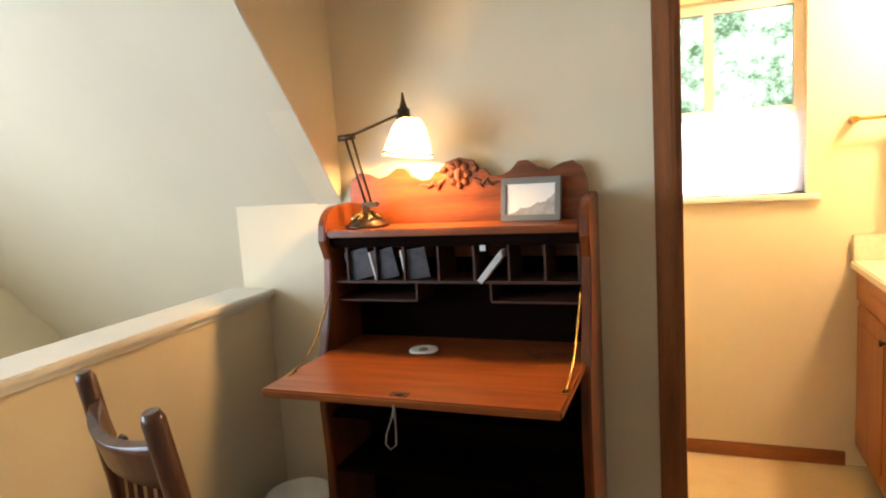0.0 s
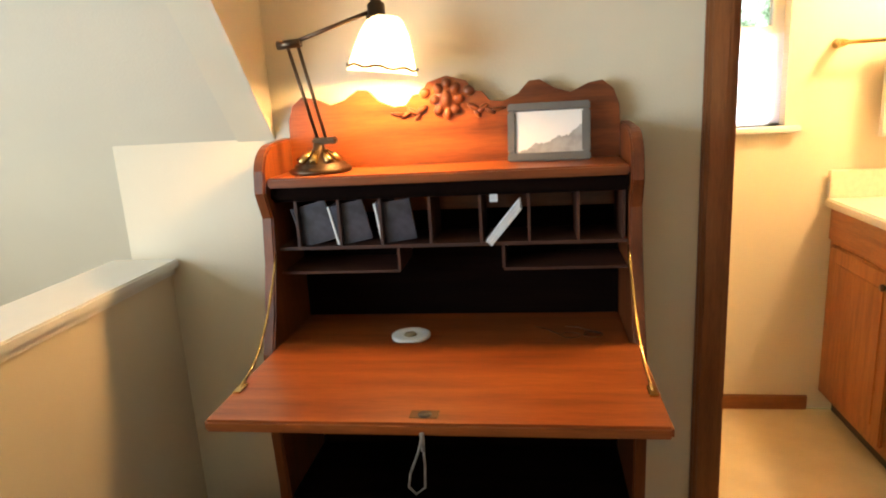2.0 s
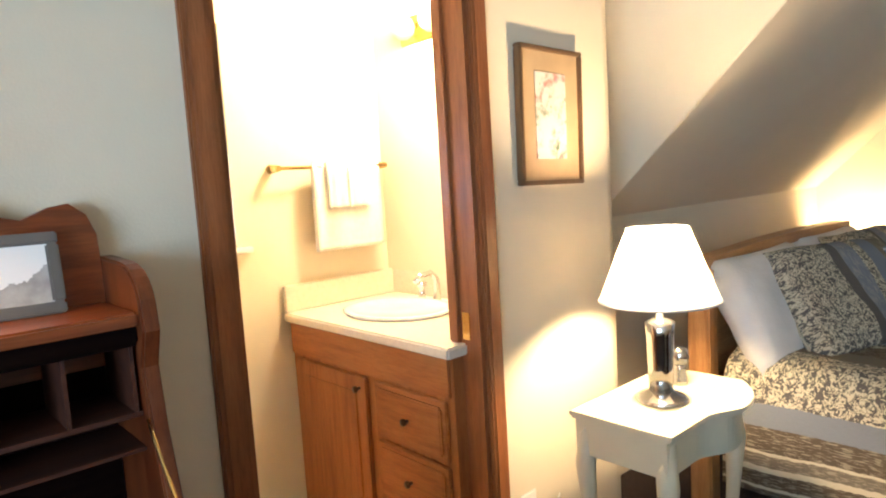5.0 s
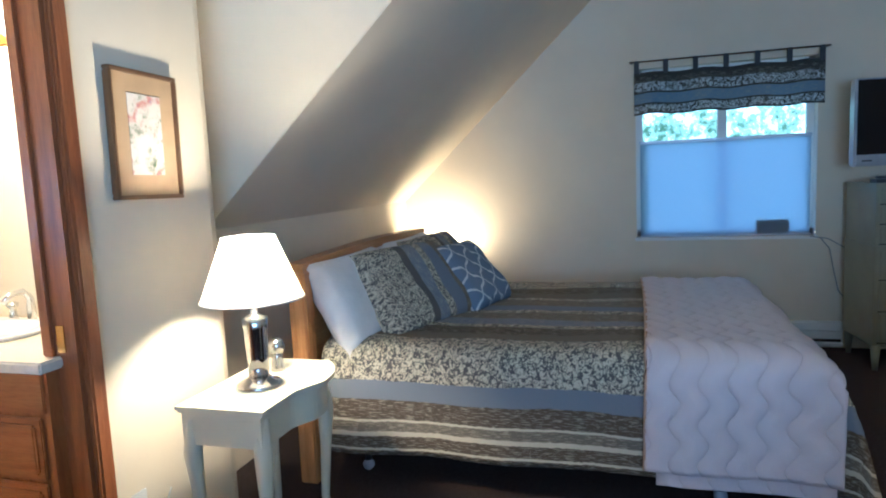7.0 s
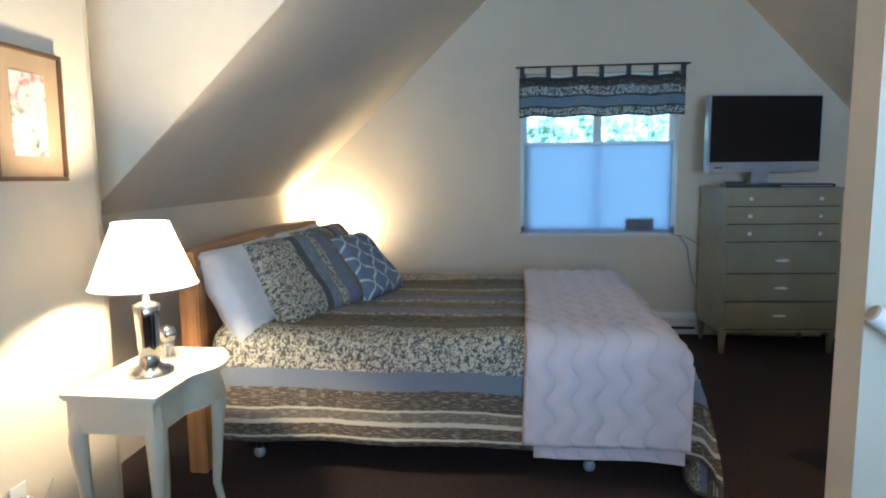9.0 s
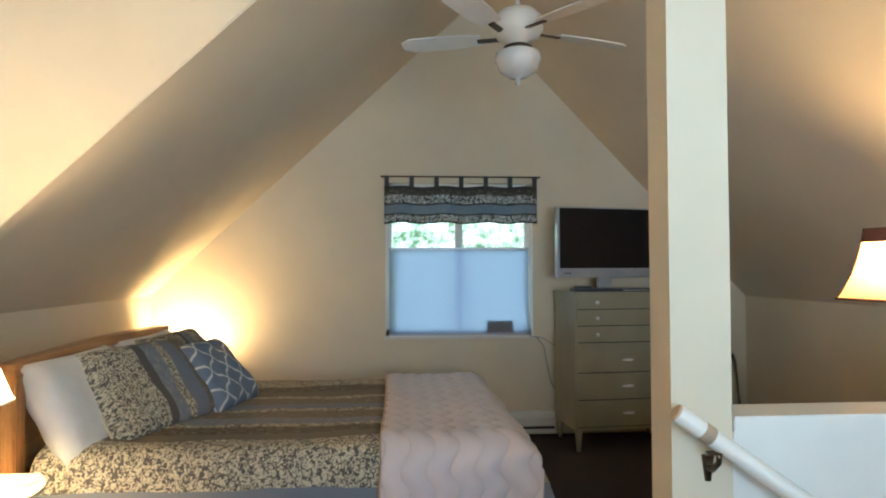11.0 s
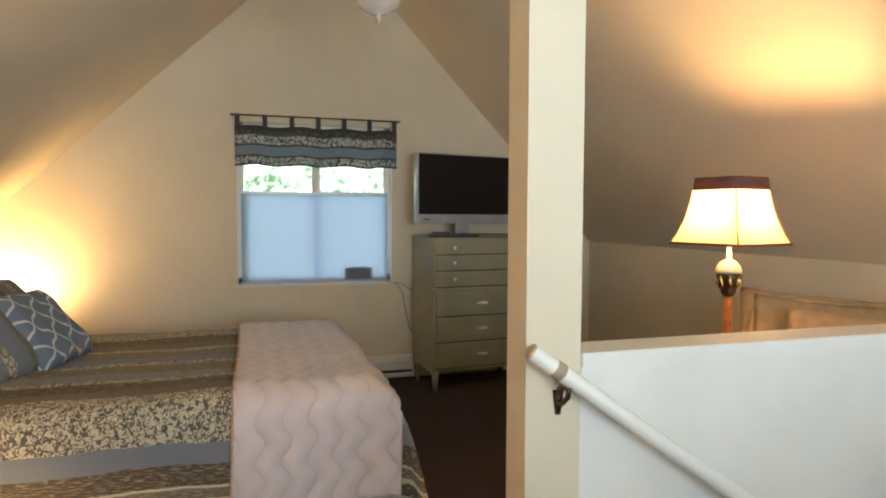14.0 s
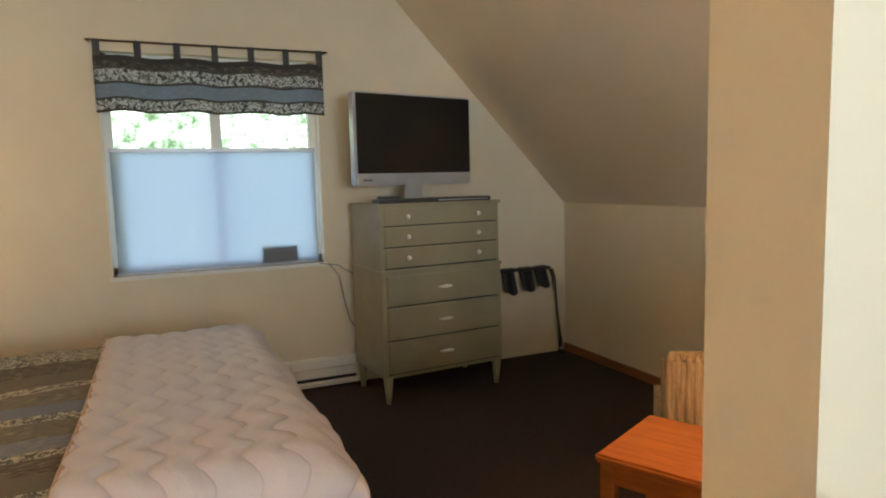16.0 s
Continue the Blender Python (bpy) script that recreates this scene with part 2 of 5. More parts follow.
BANDS = [(0.0, BROWN, 0.5), (0.022, CREAM, 0), (0.027, BROWN, 0.5), (0.046, CREAM, 0), (0.051, TAUPE, 0.5), (0.068, CREAM, 0), (0.073, BROWN, 0.5), (0.102, SLATE, 0), (0.135, CREAM, 1.0),
         (0.238, TAUPE, 0), (0.275, BROWN, 0.5), (0.318, CREAM, 1.0), (0.338, SLATE, 0.5), (0.38, TAUPE, 0.5), (0.43, CREAM, 1.0), (0.455, SLATE, 0), (0.50, TAUPE, 0.5), (0.56, CREAM, 1.0), (0.585, TAUPE, 0), (0.64, BROWN, 0.5), (0.70, CREAM, 1.0), (0.83, SLATE, 0), (0.87, BROWN, 0.5)]
SPREAD = bedspread_mat("bedspread_cotton", BANDS, 2.62)
SHAM = bedspread_mat("sham_cotton", [(0.0, CREAM, 1.0), (0.42, CHAR, 0), (0.5, SLATE, 0.5), (0.62, CREAM, 1.0), (0.7, SLATE, 0), (0.85, TAUPE, 0.5)], 0.66, 74)
# Valance white and slate, made paler and bluer to hold the window's backlight.
PALE_BACKLIT, BLUE_BACKLIT = (0.70, 0.71, 0.70), (0.24, 0.31, 0.40)
VALC = bedspread_mat("valance_cotton", [(0.0, CHAR, 0), (0.04, PALE_BACKLIT, 1.0), (0.22, CHAR, 0), (0.26, BLUE_BACKLIT, 0.5), (0.50, CHAR, 0), (0.54, PALE_BACKLIT, 1.0), (0.76, CHAR, 0.5), (0.9, CHAR, 0)], 0.31, 60)
# Silver pulls as a near-white non-metal: the window's reflection is painted in.
KNOB = plain("silver_window_glint", (0.88, 0.87, 0.82), 0.25, 0.0)
nt = VALC.node_tree
tr, mx = node(nt, "BsdfTranslucent"), node(nt, "MixShader", Fac=0.45)
pb = nt.nodes["Principled BSDF"]
nt.links.new(pb.inputs["Base Color"].links[0].from_socket, tr.inputs[0])
nt.links.new(pb.outputs[0], mx.inputs[1])
nt.links.new(tr.outputs[0], mx.inputs[2])
nt.links.new(mx.outputs[0], nt.nodes["Material Output"].inputs[0])
THROW = throw_mat()
LATTICE = lattice_mat()
GARDEN = glowing_foliage_mat()


def glass_build(nt, b):
    b.inputs["Roughness"].default_value = 0.02
    b.inputs["Transmission Weight"].default_value = 1.0
    b.inputs["IOR"].default_value = 1.05


GLASS = material("window_glass", glass_build)
BULB = glow("bulb_glow", (1.0, 0.8, 0.5), 25)

# ---- building helpers ----


def bm_box(bm, lo, hi, bevel=0.0, m=None):
    r = bmesh.ops.create_cube(bm, size=1)
    vs = r["verts"]
    c = [(a + b) / 2 for a, b in zip(lo, hi)]
    for v in vs:
        v.co = Vector((c[i] + v.co[i] * (hi[i] - lo[i]) for i in range(3)))
    if bevel:
        es = list({e for v in vs for e in v.link_edges})
        g = bmesh.ops.bevel(bm, geom=es, offset=bevel, segments=2, affect="EDGES")
        vs = list({v for f in g["faces"] for v in f.verts} | {v for v in vs if v.is_valid})
    if m is not None:
        bmesh.ops.transform(bm, matrix=m, verts=[v for v in vs if v.is_valid])
    return bm


def box(lo, hi, bevel=0.0, m=None):
    return bm_box(bmesh.new(), lo, hi, bevel, m)


def prism(polys, axis, a, b):
    """Polygons drawn in the two other axes, stretched from a to b along axis, in one mesh."""
    bm = bmesh.new()
    put = {"x": lambda p, s: (s, p[0], p[1]), "y": lambda p, s: (p[0], s, p[1]), "z": lambda p, s: (p[0], p[1], s)}[axis]
    for poly in polys:
        lo = [bm.verts.new(put(p, a)) for p in poly]
        hi = [bm.verts.new(put(p, b)) for p in poly]
        bm.faces.new(lo)
        bm.faces.new(hi[::-1])
        n = len(poly)
        for i in range(n):
            bm.faces.new((lo[i], hi[i], hi[(i + 1) % n], lo[(i + 1) % n]))
    bmesh.ops.recalc_face_normals(bm, faces=bm.faces)
    return bm


def lathe(profile, n=24, origin=(0, 0, 0), cap=True):
    bm = bmesh.new()
    rings = []
    for r, z in profile:
        rings.append([bm.verts.new((origin[0] + r * math.cos(2 * math.pi * i / n), origin[1] + r * math.sin(2 * math.pi * i / n), origin[2] + z)) for i in range(n)])
    for q, s in zip(rings, rings[1:]):
        for i in range(n):
            bm.faces.new((q[i], q[(i + 1) % n], s[(i + 1) % n], s[i]))
    if cap:
        bm.faces.new(rings[0][::-1])
        bm.faces.new(rings[-1])
    for f in bm.faces:
        f.smooth = True
    return bm


def tube(points, r, n=10):
    """A round bar along points; r a number or one radius for each point."""
    bm = bmesh.new()
    pts = [Vector(p) for p in points]
    rs = r if isinstance(r, (list, tuple)) else [r] * len(pts)
    rings = []
    for i, p in enumerate(pts):
        d = (pts[min(i + 1, len(pts) - 1)] - pts[max(i - 1, 0)]).normalized()
        u = d.orthogonal().normalized() if abs(d.z) > 0.9 else d.cross(Vector((0, 0, 1))).normalized()
        w = d.cross(u)
        rings.append([bm.verts.new(p + (u * math.cos(2 * math.pi * k / n) + w * math.sin(2 * math.pi * k / n)) * rs[i]) for k in range(n)])
    for q, s in zip(rings, rings[1:]):
        for k in range(n):
            bm.faces.new((q[k], q[(k + 1) % n], s[(k + 1) % n], s[k]))
    bm.faces.new(rings[0][::-1])
    bm.faces.new(rings[-1])
    bmesh.ops.recalc_face_normals(bm, faces=bm.faces)
    for f in bm.faces:
        f.smooth = len(f.verts) == 4
    return bm


def sheet(nu, nv, fn, uvfn=None, thick=0.0):
    """A grid of cloth: fn(u, v) gives the place, u and v from 0 to 1."""
    bm = bmesh.new()
    lay = bm.loops.layers.uv.new("UVMap")
    g = [[bm.verts.new(fn(i / nu, j / nv)) for j in range(nv + 1)] for i in range(nu + 1)]
    for i in range(nu):
        for j in range(nv):
            f = bm.faces.new((g[i][j], g[i + 1][j], g[i + 1][j + 1], g[i][j + 1]))
            f.smooth = True
            if uvfn:
                for lp, (a, b) in zip(f.loops, ((i, j), (i + 1, j), (i + 1, j + 1), (i, j + 1))):
                    lp[lay].uv = uvfn(a / nu, b / nv)
    if thick:
        bm.normal_update()
        under = {}
        for row in g:
            for vtx in row:
                under[vtx] = bm.verts.new(vtx.co - vtx.normal * thick)
        for f in list(bm.faces):
            f2 = bm.faces.new([under[vtx] for vtx in reversed(f.verts)])
            f2.smooth = True
            for lp, src in zip(f2.loops, reversed(list(f.loops))):
                lp[lay].uv = src[lay].uv
        loop = g[0][:] + [r[-1] for r in g[1:]] + g[-1][-2::-1] + [r[0] for r in g[-2:0:-1]]
        for p, q in zip(loop, loop[1:] + loop[:1]):
            bm.faces.new((p, q, under[q], under[p]))
        bmesh.ops.recalc_face_normals(bm, faces=bm.faces)
    return bm


def pillow(w, h, t, plump=0.35, seed=0):
    """A stuffed pillow lying in its own xy plane, with pinched corners and creases."""
    bm = bmesh.new()
    lay = bm.loops.layers.uv.new("UVMap")
    n = 20
    sides = []
    for sgn in (1, -1):
        g = []
        for i in range(n + 1):
            row = []
            for j in range(n + 1):
                u, v = 2 * i / n - 1, 2 * j / n - 1
                k = (max(0, 1 - u ** 4) * max(0, 1 - v ** 4)) ** plump
                pin = 1 - 0.05 * (1 - abs(u) ** 2) * abs(v) ** 6 - 0.05 * (1 - abs(v) ** 2) * abs(u) ** 6
                wr = noise.noise(Vector((u * 2.2 + seed, v * 2.2, sgn))) * 0.10 * t
                row.append(bm.verts.new((u * w / 2 * pin, v * h / 2 * pin, sgn * (k * t / 2 + wr * k))))
            g.append(row)
        for i in range(n):
            for j in range(n):
                q = (g[i][j], g[i + 1][j], g[i + 1][j + 1], g[i][j + 1])
                f = bm.faces.new(q if sgn > 0 else q[::-1])
                f.smooth = True
                ij = ((i, j), (i + 1, j), (i + 1, j + 1), (i, j + 1))
                for lp, (a, b) in zip(f.loops, ij if sgn > 0 else ij[::-1]):
                    lp[lay].uv = (a / n * w, b / n * h)
    bmesh.ops.remove_doubles(bm, verts=bm.verts, dist=0.0005)
    return bm


def mesh_ob(name, bm, mat):
    me = bpy.data.meshes.new(name)
    bm.to_mesh(me)
    bm.free()
    me.materials.append(mat)
    return new(name, me)


def part(name, bm, mat, parent, label=""):
    ob = mesh_ob(name, bm, mat)
    ob.parent = parent
    if label:
        tagged(ob, label)
    return ob


def thing(name, label, category, m=None, group=""):
    ob = new(name)
    ob.empty_display_size = 0.1
    if m is not None:
        ob.matrix_basis = m
    return tagged(ob, label, category, group)


def setting(name, bm, mat, label, category):
    return tagged(mesh_ob(name, bm, mat), label, category, kind="structure")


def joined(*bms):
    out = bmesh.new()
    for b in bms:
        me = bpy.data.meshes.new("tmp")
        b.to_mesh(me)
        out.from_mesh(me)
        b.free()
        bpy.data.meshes.remove(me)
    return out

# ---- large structure ----
RIDGE_Y, RIDGE_Z = -2.28, 3.55
GX = 5.0                      # inner face of the window gable
LX, RX = -0.45, 2.34          # cheeks of the dormer


def north_z(y):
    return 1.15 + 0.941 * (0.27 - y)


def south_z(y):
    return 1.12 + 1.047 * (y + 4.6)


setting("floor", joined(box((-0.93, -4.6, -0.25), (0.33, 0.0, 0)), box((0.33, -2.33, -0.25), (1.44, 0.0, 0)),
                        box((1.44, -4.6, -0.25), (GX, 0.27, 0))), CARPET, "dark reddish-brown carpet on the loft floor", "floor")
setting("floor_bathroom", box((0.3, 0.0, -0.1), (1.81, 1.0, -0.002)), VINYL, "tan sheet vinyl bathroom floor", "floor")
setting("floor_below", box((-2.7, -4.6, -2.8), (2.0, 1.4, -2.6)), CARPET, "dark floor of the storey below", "floor")

# dormer wall with the bathroom doorway
DX0, DX1, DH = 0.64, 1.37, 2.04
setting("wall_north", joined(
    box((LX - 0.45, 0, -2.6), (DX0, 0.12, DH)), box((DX0, 0, DH), (DX1, 0.12, 2.62)), box((LX - 0.45, 0, DH), (DX0, 0.12, 2.62)),
    box((DX1, 0, 0), (2.02, 0.12, 2.62)),
    prism([[(2.02, 0.0), (2.06, 0.012), (2.10, 0.04), (RX, 0.25), (RX + 0.06, 0.33), (2.02, 0.12)]], "z", 0, 2.62)),
    PAINT, "cream painted dormer wall beside the bathroom doorway", "wall")
setting("wall_north_knee", box((RX + 0.06, 0.27, 0), (GX, 0.39, 1.22)), PAINT, "low cream knee wall behind the bed", "wall")
setting("wall_stair_north", joined(box((-2.7, 1.20, -2.6), (-0.9, 1.32, -0.2)), box((-0.9, 0.121, -2.6), (-0.8, 1.32, 0.9))), PAINT, "cream wall beyond the stairwell", "wall")
setting("wall_cheek_east", prism([[(0.30, north_z(0.30)), (0.30, 2.62), (-1.30, 2.64)]], "x", RX, RX + 0.10), PAINT, "triangular cream dormer cheek above the bed", "wall")
setting("wall_cheek_west", prism([[(0.02, 1.22), (0.02, 2.62), (-1.145, 2.64)]], "x", LX - 0.10, LX), PAINT, "triangular cream dormer cheek beside the desk", "wall")

WIN = (-2.78, -1.57, 0.81, 2.06)
setting("wall_east", prism([
    [(0.33, 0), (0.33, north_z(0.33)), (WIN[1], north_z(WIN[1])), (WIN[1], 0)],
    [(WIN[1], WIN[3]), (WIN[1], north_z(WIN[1])), (RIDGE_Y, RIDGE_Z), (WIN[0], south_z(WIN[0])), (WIN[0], WIN[3])],
    [(WIN[1], 0), (WIN[1], WIN[2]), (WIN[0], WIN[2]), (WIN[0], 0)],
    [(WIN[0], 0), (WIN[0], south_z(WIN[0])), (-4.7, south_z(-4.7)), (-4.7, 0)]], "x", GX, GX + 0.16), PAINT, "cream gable wall with a window", "wall")
WW = (-3.65, -1.25, 0.3, 2.1)
setting("wall_west", prism([
    [(1.33, -2.6), (1.33, -0.34), (WW[1], 2.75), (WW[1], -2.6)],
    [(WW[1], WW[3]), (WW[1], 2.75), (-1.92, 3.55), (RIDGE_Y, RIDGE_Z), (WW[0], south_z(WW[0])), (WW[0], WW[3])],
    [(WW[1], -2.6), (WW[1], WW[2]), (WW[0], WW[2]), (WW[0], -2.6)],
    [(WW[0], -2.6), (WW[0], south_z(WW[0])), (-4.7, south_z(-4.7)), (-4.7, -2.6)]], "x", -2.86, -2.7), PAINT, "cream gable wall with a stair window", "wall")
setting("wall_south", box((-2.7, -4.72, -2.6), (GX, -4.6, 1.2)), PAINT, "low cream knee wall behind the armchair", "wall")
T = 0.12
setting("ceiling", joined(
    prism([[(0.30, north_z(0.30)), (RIDGE_Y, RIDGE_Z), (RIDGE_Y, RIDGE_Z + T), (0.30, north_z(0.30) + T)]], "x", RX + 0.004, GX + 0.02),
    prism([[(1.30, -0.308), (-1.92, 3.55), (RIDGE_Y, 3.55), (RIDGE_Y, 3.55 + T), (-1.92, 3.55 + T), (1.30, -0.308 + T)]], "x", -2.72, LX - 0.004),
    prism([[(-1.29, 2.62), (RIDGE_Y, RIDGE_Z), (RIDGE_Y, RIDGE_Z + T), (-1.29, 2.62 + T)]], "x", LX, RX),
    box((LX, -1.30, 2.62), (RX, 0.12, 2.74)),
    prism([[(RIDGE_Y, RIDGE_Z), (-4.7, south_z(-4.7)), (-4.7, south_z(-4.7) + T), (RIDGE_Y, RIDGE_Z + T)]], "x", -2.72, GX + 0.02)),
    CEIL, "cream painted sloping attic ceiling", "ceiling")

# bathroom shell
BY, BX = 1.0, 1.81
BW = (0.40, 1.12, 1.147, 1.95)
setting("wall_bathroom_north", joined(
    box((0.2, BY, 0), (BW[0], BY + 0.14, 2.5)), box((BW[1], BY, 0), (BX + 0.1, BY + 0.14, 2.5)),
    box((BW[0], BY, 0), (BW[1], BY + 0.14, BW[2])), box((BW[0], BY, BW[3]), (BW[1], BY + 0.14, 2.5))), PAINT, "warm cream bathroom wall with a window", "wall")
setting("wall_bathroom_east", box((BX, 0.12, 0), (BX + 0.1, BY, 2.5)), PAINT, "warm cream bathroom side wall", "wall")
setting("wall_bathroom_west", box((0.2, 0.12, 0), (0.3, BY, 2.5)), PAINT, "warm cream bathroom side wall", "wall")
setting("ceiling_bathroom", box((0.2, 0.12, 2.5), (BX + 0.1, BY + 0.14, 2.6)), CEIL, "cream bathroom ceiling", "ceiling")

# doorway lining and casings
door = tagged(thing("door_1", "oak door casing and lining round the bathroom doorway", "door frame"), kind="structure")
part("jamb", box((DX0 - 0.001, -0.003, 0), (DX0 + 0.018, 0.123, DH)), OAK_Z, door)
jr = part("jamb", box((DX1 - 0.018, -0.003, 0), (DX1 + 0.001, 0.123, DH)), OAK_Z, door)
part("head", box((DX0, -0.003, DH - 0.018), (DX1, 0.123, DH + 0.001)), OAK_X, door)
part("door_stop", box((DX1 - 0.03, 0.075, 0), (DX1 - 0.018, 0.105, DH - 0.02), 0.002), OAK_Z, door)
for x0, x1 in ((DX0 - 0.058, DX0 + 0.004), (DX1 - 0.004, DX1 + 0.060)):
    part("casing", joined(box((x0, -0.018, 0), (x1, 0.0, DH + 0.06), 0.004), box((x0 + 0.012, -0.022, 0), (x1 - 0.012, -0.016, DH + 0.05), 0.002)), OAK_Z, door)
part("casing", box((DX0 - 0.06, -0.019, DH), (DX1 + 0.06, 0.0, DH + 0.06), 0.004), OAK_X, door)
st = part("strike_plate", box((DX1 - 0.021, 0.035, 0.885), (DX1 - 0.017, 0.065, 0.965), 0.001), BRASS, jr, "small brass strike plate")

setting("baseboard_bathroom", box((0.3, BY - 0.014, 0), (1.27, BY, 0.062), 0.003), OAK_X, "low oak baseboard in the bathroom", "baseboard")
setting("baseboard_south", box((1.45, -4.6, 0), (GX, -4.586, 0.06), 0.003), OAK_X, "low oak baseboard on the knee wall", "baseboard")

# half wall of the stair void on the west, and its cap
setting("wall_half_west", box((-0.925, -4.6, -2.6), (-0.79, -0.001, 0.918)), PAINT, "cream half wall guarding the stair void", "wall")
setting("trim_cap_west", joined(box((-0.955, -4.6, 0.918), (-0.762, -0.002, 0.942), 0.004), box((-0.789, -4.6, 0.90), (-0.778, -0.003, 0.918))), WHITE, "white wooden cap on the half wall", "trim")

# post, half wall and stair on the east
setting("post", box((1.315, -2.487, -0.3), (1.44, -2.33, 3.46)), PAINT, "square cream painted post at the stair head", "post")
setting("wall_half_east", box((1.325, -4.6, -2.6), (1.43, -2.488, 0.955)), WHITE, "white half wall beside the stairs", "wall")
setting("trim_cap_east", joined(box((1.308, -4.6, 0.955), (1.452, -2.489, 0.992), 0.003), box((1.314, -4.6, 0.935), (1.325, -2.489, 0.955))), WHITE, "white cap on the stair half wall", "trim")
stairs = tagged(thing("stairs", "carpeted stairs going down between walls", "stairs"), kind="structure")
for i in range(9):
    y1 = -2.33 - 0.25 * i
    part("step", box((0.33, y1 - 0.27, -2.6), (1.32, y1, -0.18 * (i + 1)), 0.006), CARPET, stairs)

rail = thing("handrail", "round white handrail on dark metal brackets beside the stairs", "handrail")
R0, R1 = Vector((1.255, -2.315, 1.020)), Vector((1.255, -4.4, -0.44))
rd = (R1 - R0).normalized()
part("rail", tube([R0, R0 + rd * 0.004, R1], [0.019, 0.023, 0.023], 16), WHITE, rail)
part("rail_end", tube([R0 - rd * 0.003, R0 + rd * 0.001, R0 + rd * 0.105], [0.016, 0.0215, 0.0236], 16), mottled("bare_rail", (0.50, 0.36, 0.23), (0.58, 0.43, 0.29), 14, 0.55), rail, "bare tan end of the rail")
for d in (0.13, 1.3):
    p = R0 + rd * d
    br = part("bracket", tube([p + Vector((0, 0, -0.022)), p + Vector((0.004, 0, -0.05)), p + Vector((0.035, 0, -0.075)), (1.315, p.y, p.z - 0.075)], [0.007, 0.007, 0.008, 0.010], 8), BRONZE, rail, "dark metal bracket")
    part("bracket_plate", tube([(1.3145, p.y, p.z - 0.045), (1.3145, p.y, p.z - 0.11)], [0.016, 0.008], 8), BRONZE, br)
    part("saddle", box((p.x - 0.012, p.y - 0.03, p.z - 0.028), (p.x + 0.012, p.y + 0.03, p.z - 0.022), 0.002, None), BRONZE, br)

# gable window
win = tagged(thing("window_1", "white-framed sliding window with a half-lowered blind", "window"), kind="structure")
y0, y1, z0, z1 = WIN
x = GX + 0.07
for lo, hi in (((y0, z0), (y0 + 0.05, z1)), ((y1 - 0.05, z0), (y1, z1)), ((y0, z0), (y1, z0 + 0.05)), ((y0, z1 - 0.05), (y1, z1))):
    part("window_frame", box((x, lo[0], lo[1]), (x + 0.06, hi[0], hi[1]), 0.004), WHITE, win)
ym = (y0 + y1) / 2
part("mullion", box((x - 0.003, ym - 0.03, z0 + 0.05), (x + 0.062, ym + 0.03, z1 - 0.05), 0.004), WHITE, win)
for a, b in ((y0 + 0.05, ym - 0.03), (ym + 0.03, y1 - 0.05)):
    p = part("pane", box((x + 0.025, a, z0 + 0.05), (x + 0.031, b, z1 - 0.05)), GLASS, win)
    p.visible_shadow = False
part("window_sill", box((GX - 0.022, y0 - 0.012, z0 - 0.022), (GX + 0.07, y1 + 0.012, z0), 0.004), WHITE, win)
for a, b in ((y0 - 0.001, y0 + 0.004), (y1 - 0.004, y1 + 0.001)):
    part("reveal", box((GX - 0.002, a, z0), (GX + 0.07, b, z1)), WHITE, win)

blind = thing("pleated_blind", "grey-blue pleated blind covering the lower window", "blind")


def pleats(u, v):
    k = v * 44
    return (GX + 0.035 + 0.006 * (2 * abs(k - math.floor(k + 0.5))), y0 + 0.03 + u * (y1 - y0 - 0.06), z0 + 0.012 + v * 0.69)


part("pleated_cloth", sheet(2, 88, pleats), BLIND, blind)
part("top_rail", box((GX + 0.028, y0 + 0.025, z0 + 0.70), (GX + 0.050, y1 - 0.025, z0 + 0.722), 0.003), SILVER, blind)
part("bottom_rail", box((GX + 0.028, y0 + 0.025, z0 + 0.001), (GX + 0.050, y1 - 0.025, z0 + 0.014), 0.003), SILVER, blind)

val = thing("window_valance", "tab-top valance in striped blue-grey patterned cotton", "curtain")


def valance(u, v):
    w = 0.012 * math.sin(u * 40) * (1 - v) + 0.006 * math.sin(u * 17 + 1)
    return (GX - 0.045 + w, -2.81 + u * 1.25, 1.725 + v * 0.30 + 0.006 * math.sin(u * 23))


part("cloth", sheet(70, 10, valance, lambda u, v: (v * 0.31, u * 1.25), 0.003), VALC, val)
for i in range(7):
    yy = -2.79 + i * 1.21 / 6
    part("tab", box((GX - 0.052, yy - 0.018, 2.015), (GX - 0.040, yy + 0.018, 2.112), 0.003), plain("tab_cloth", (0.07, 0.07, 0.07), 0.9) if i == 0 else bpy.data.materials["tab_cloth"], val)
part("rod", tube([(GX - 0.046, -2.84, 2.105), (GX - 0.046, -1.53, 2.105)], 0.006, 8), BRONZE, val)
for yy in (-2.825, -1.545):
    part("rod_bracket", box((GX - 0.05, yy - 0.005, 2.098), (GX, yy + 0.005, 2.112)), BRONZE, val)

wr = tagged(thing("window_2", "white-framed bathroom window with frosted lower half", "window"), kind="structure")
bx0, bx1, bz0, bz1 = BW
for lo, hi in (((bx0, bz0), (bx0 + 0.04, bz1)), ((bx1 - 0.04, bz0), (bx1, bz1)), ((bx0, bz0), (bx1, bz0 + 0.04)), ((bx0, bz1 - 0.04), (bx1, bz1)), ((bx0 + 0.04, 1.48), (bx1 - 0.04, 1.51))):
    part("window_frame", box((lo[0], BY + 0.06, lo[1]), (hi[0], BY + 0.11, hi[1]), 0.003), WHITE, wr)
part("mullion", box((0.74, BY + 0.055, 1.51), (0.78, BY + 0.105, bz1 - 0.04), 0.003), WHITE, wr)
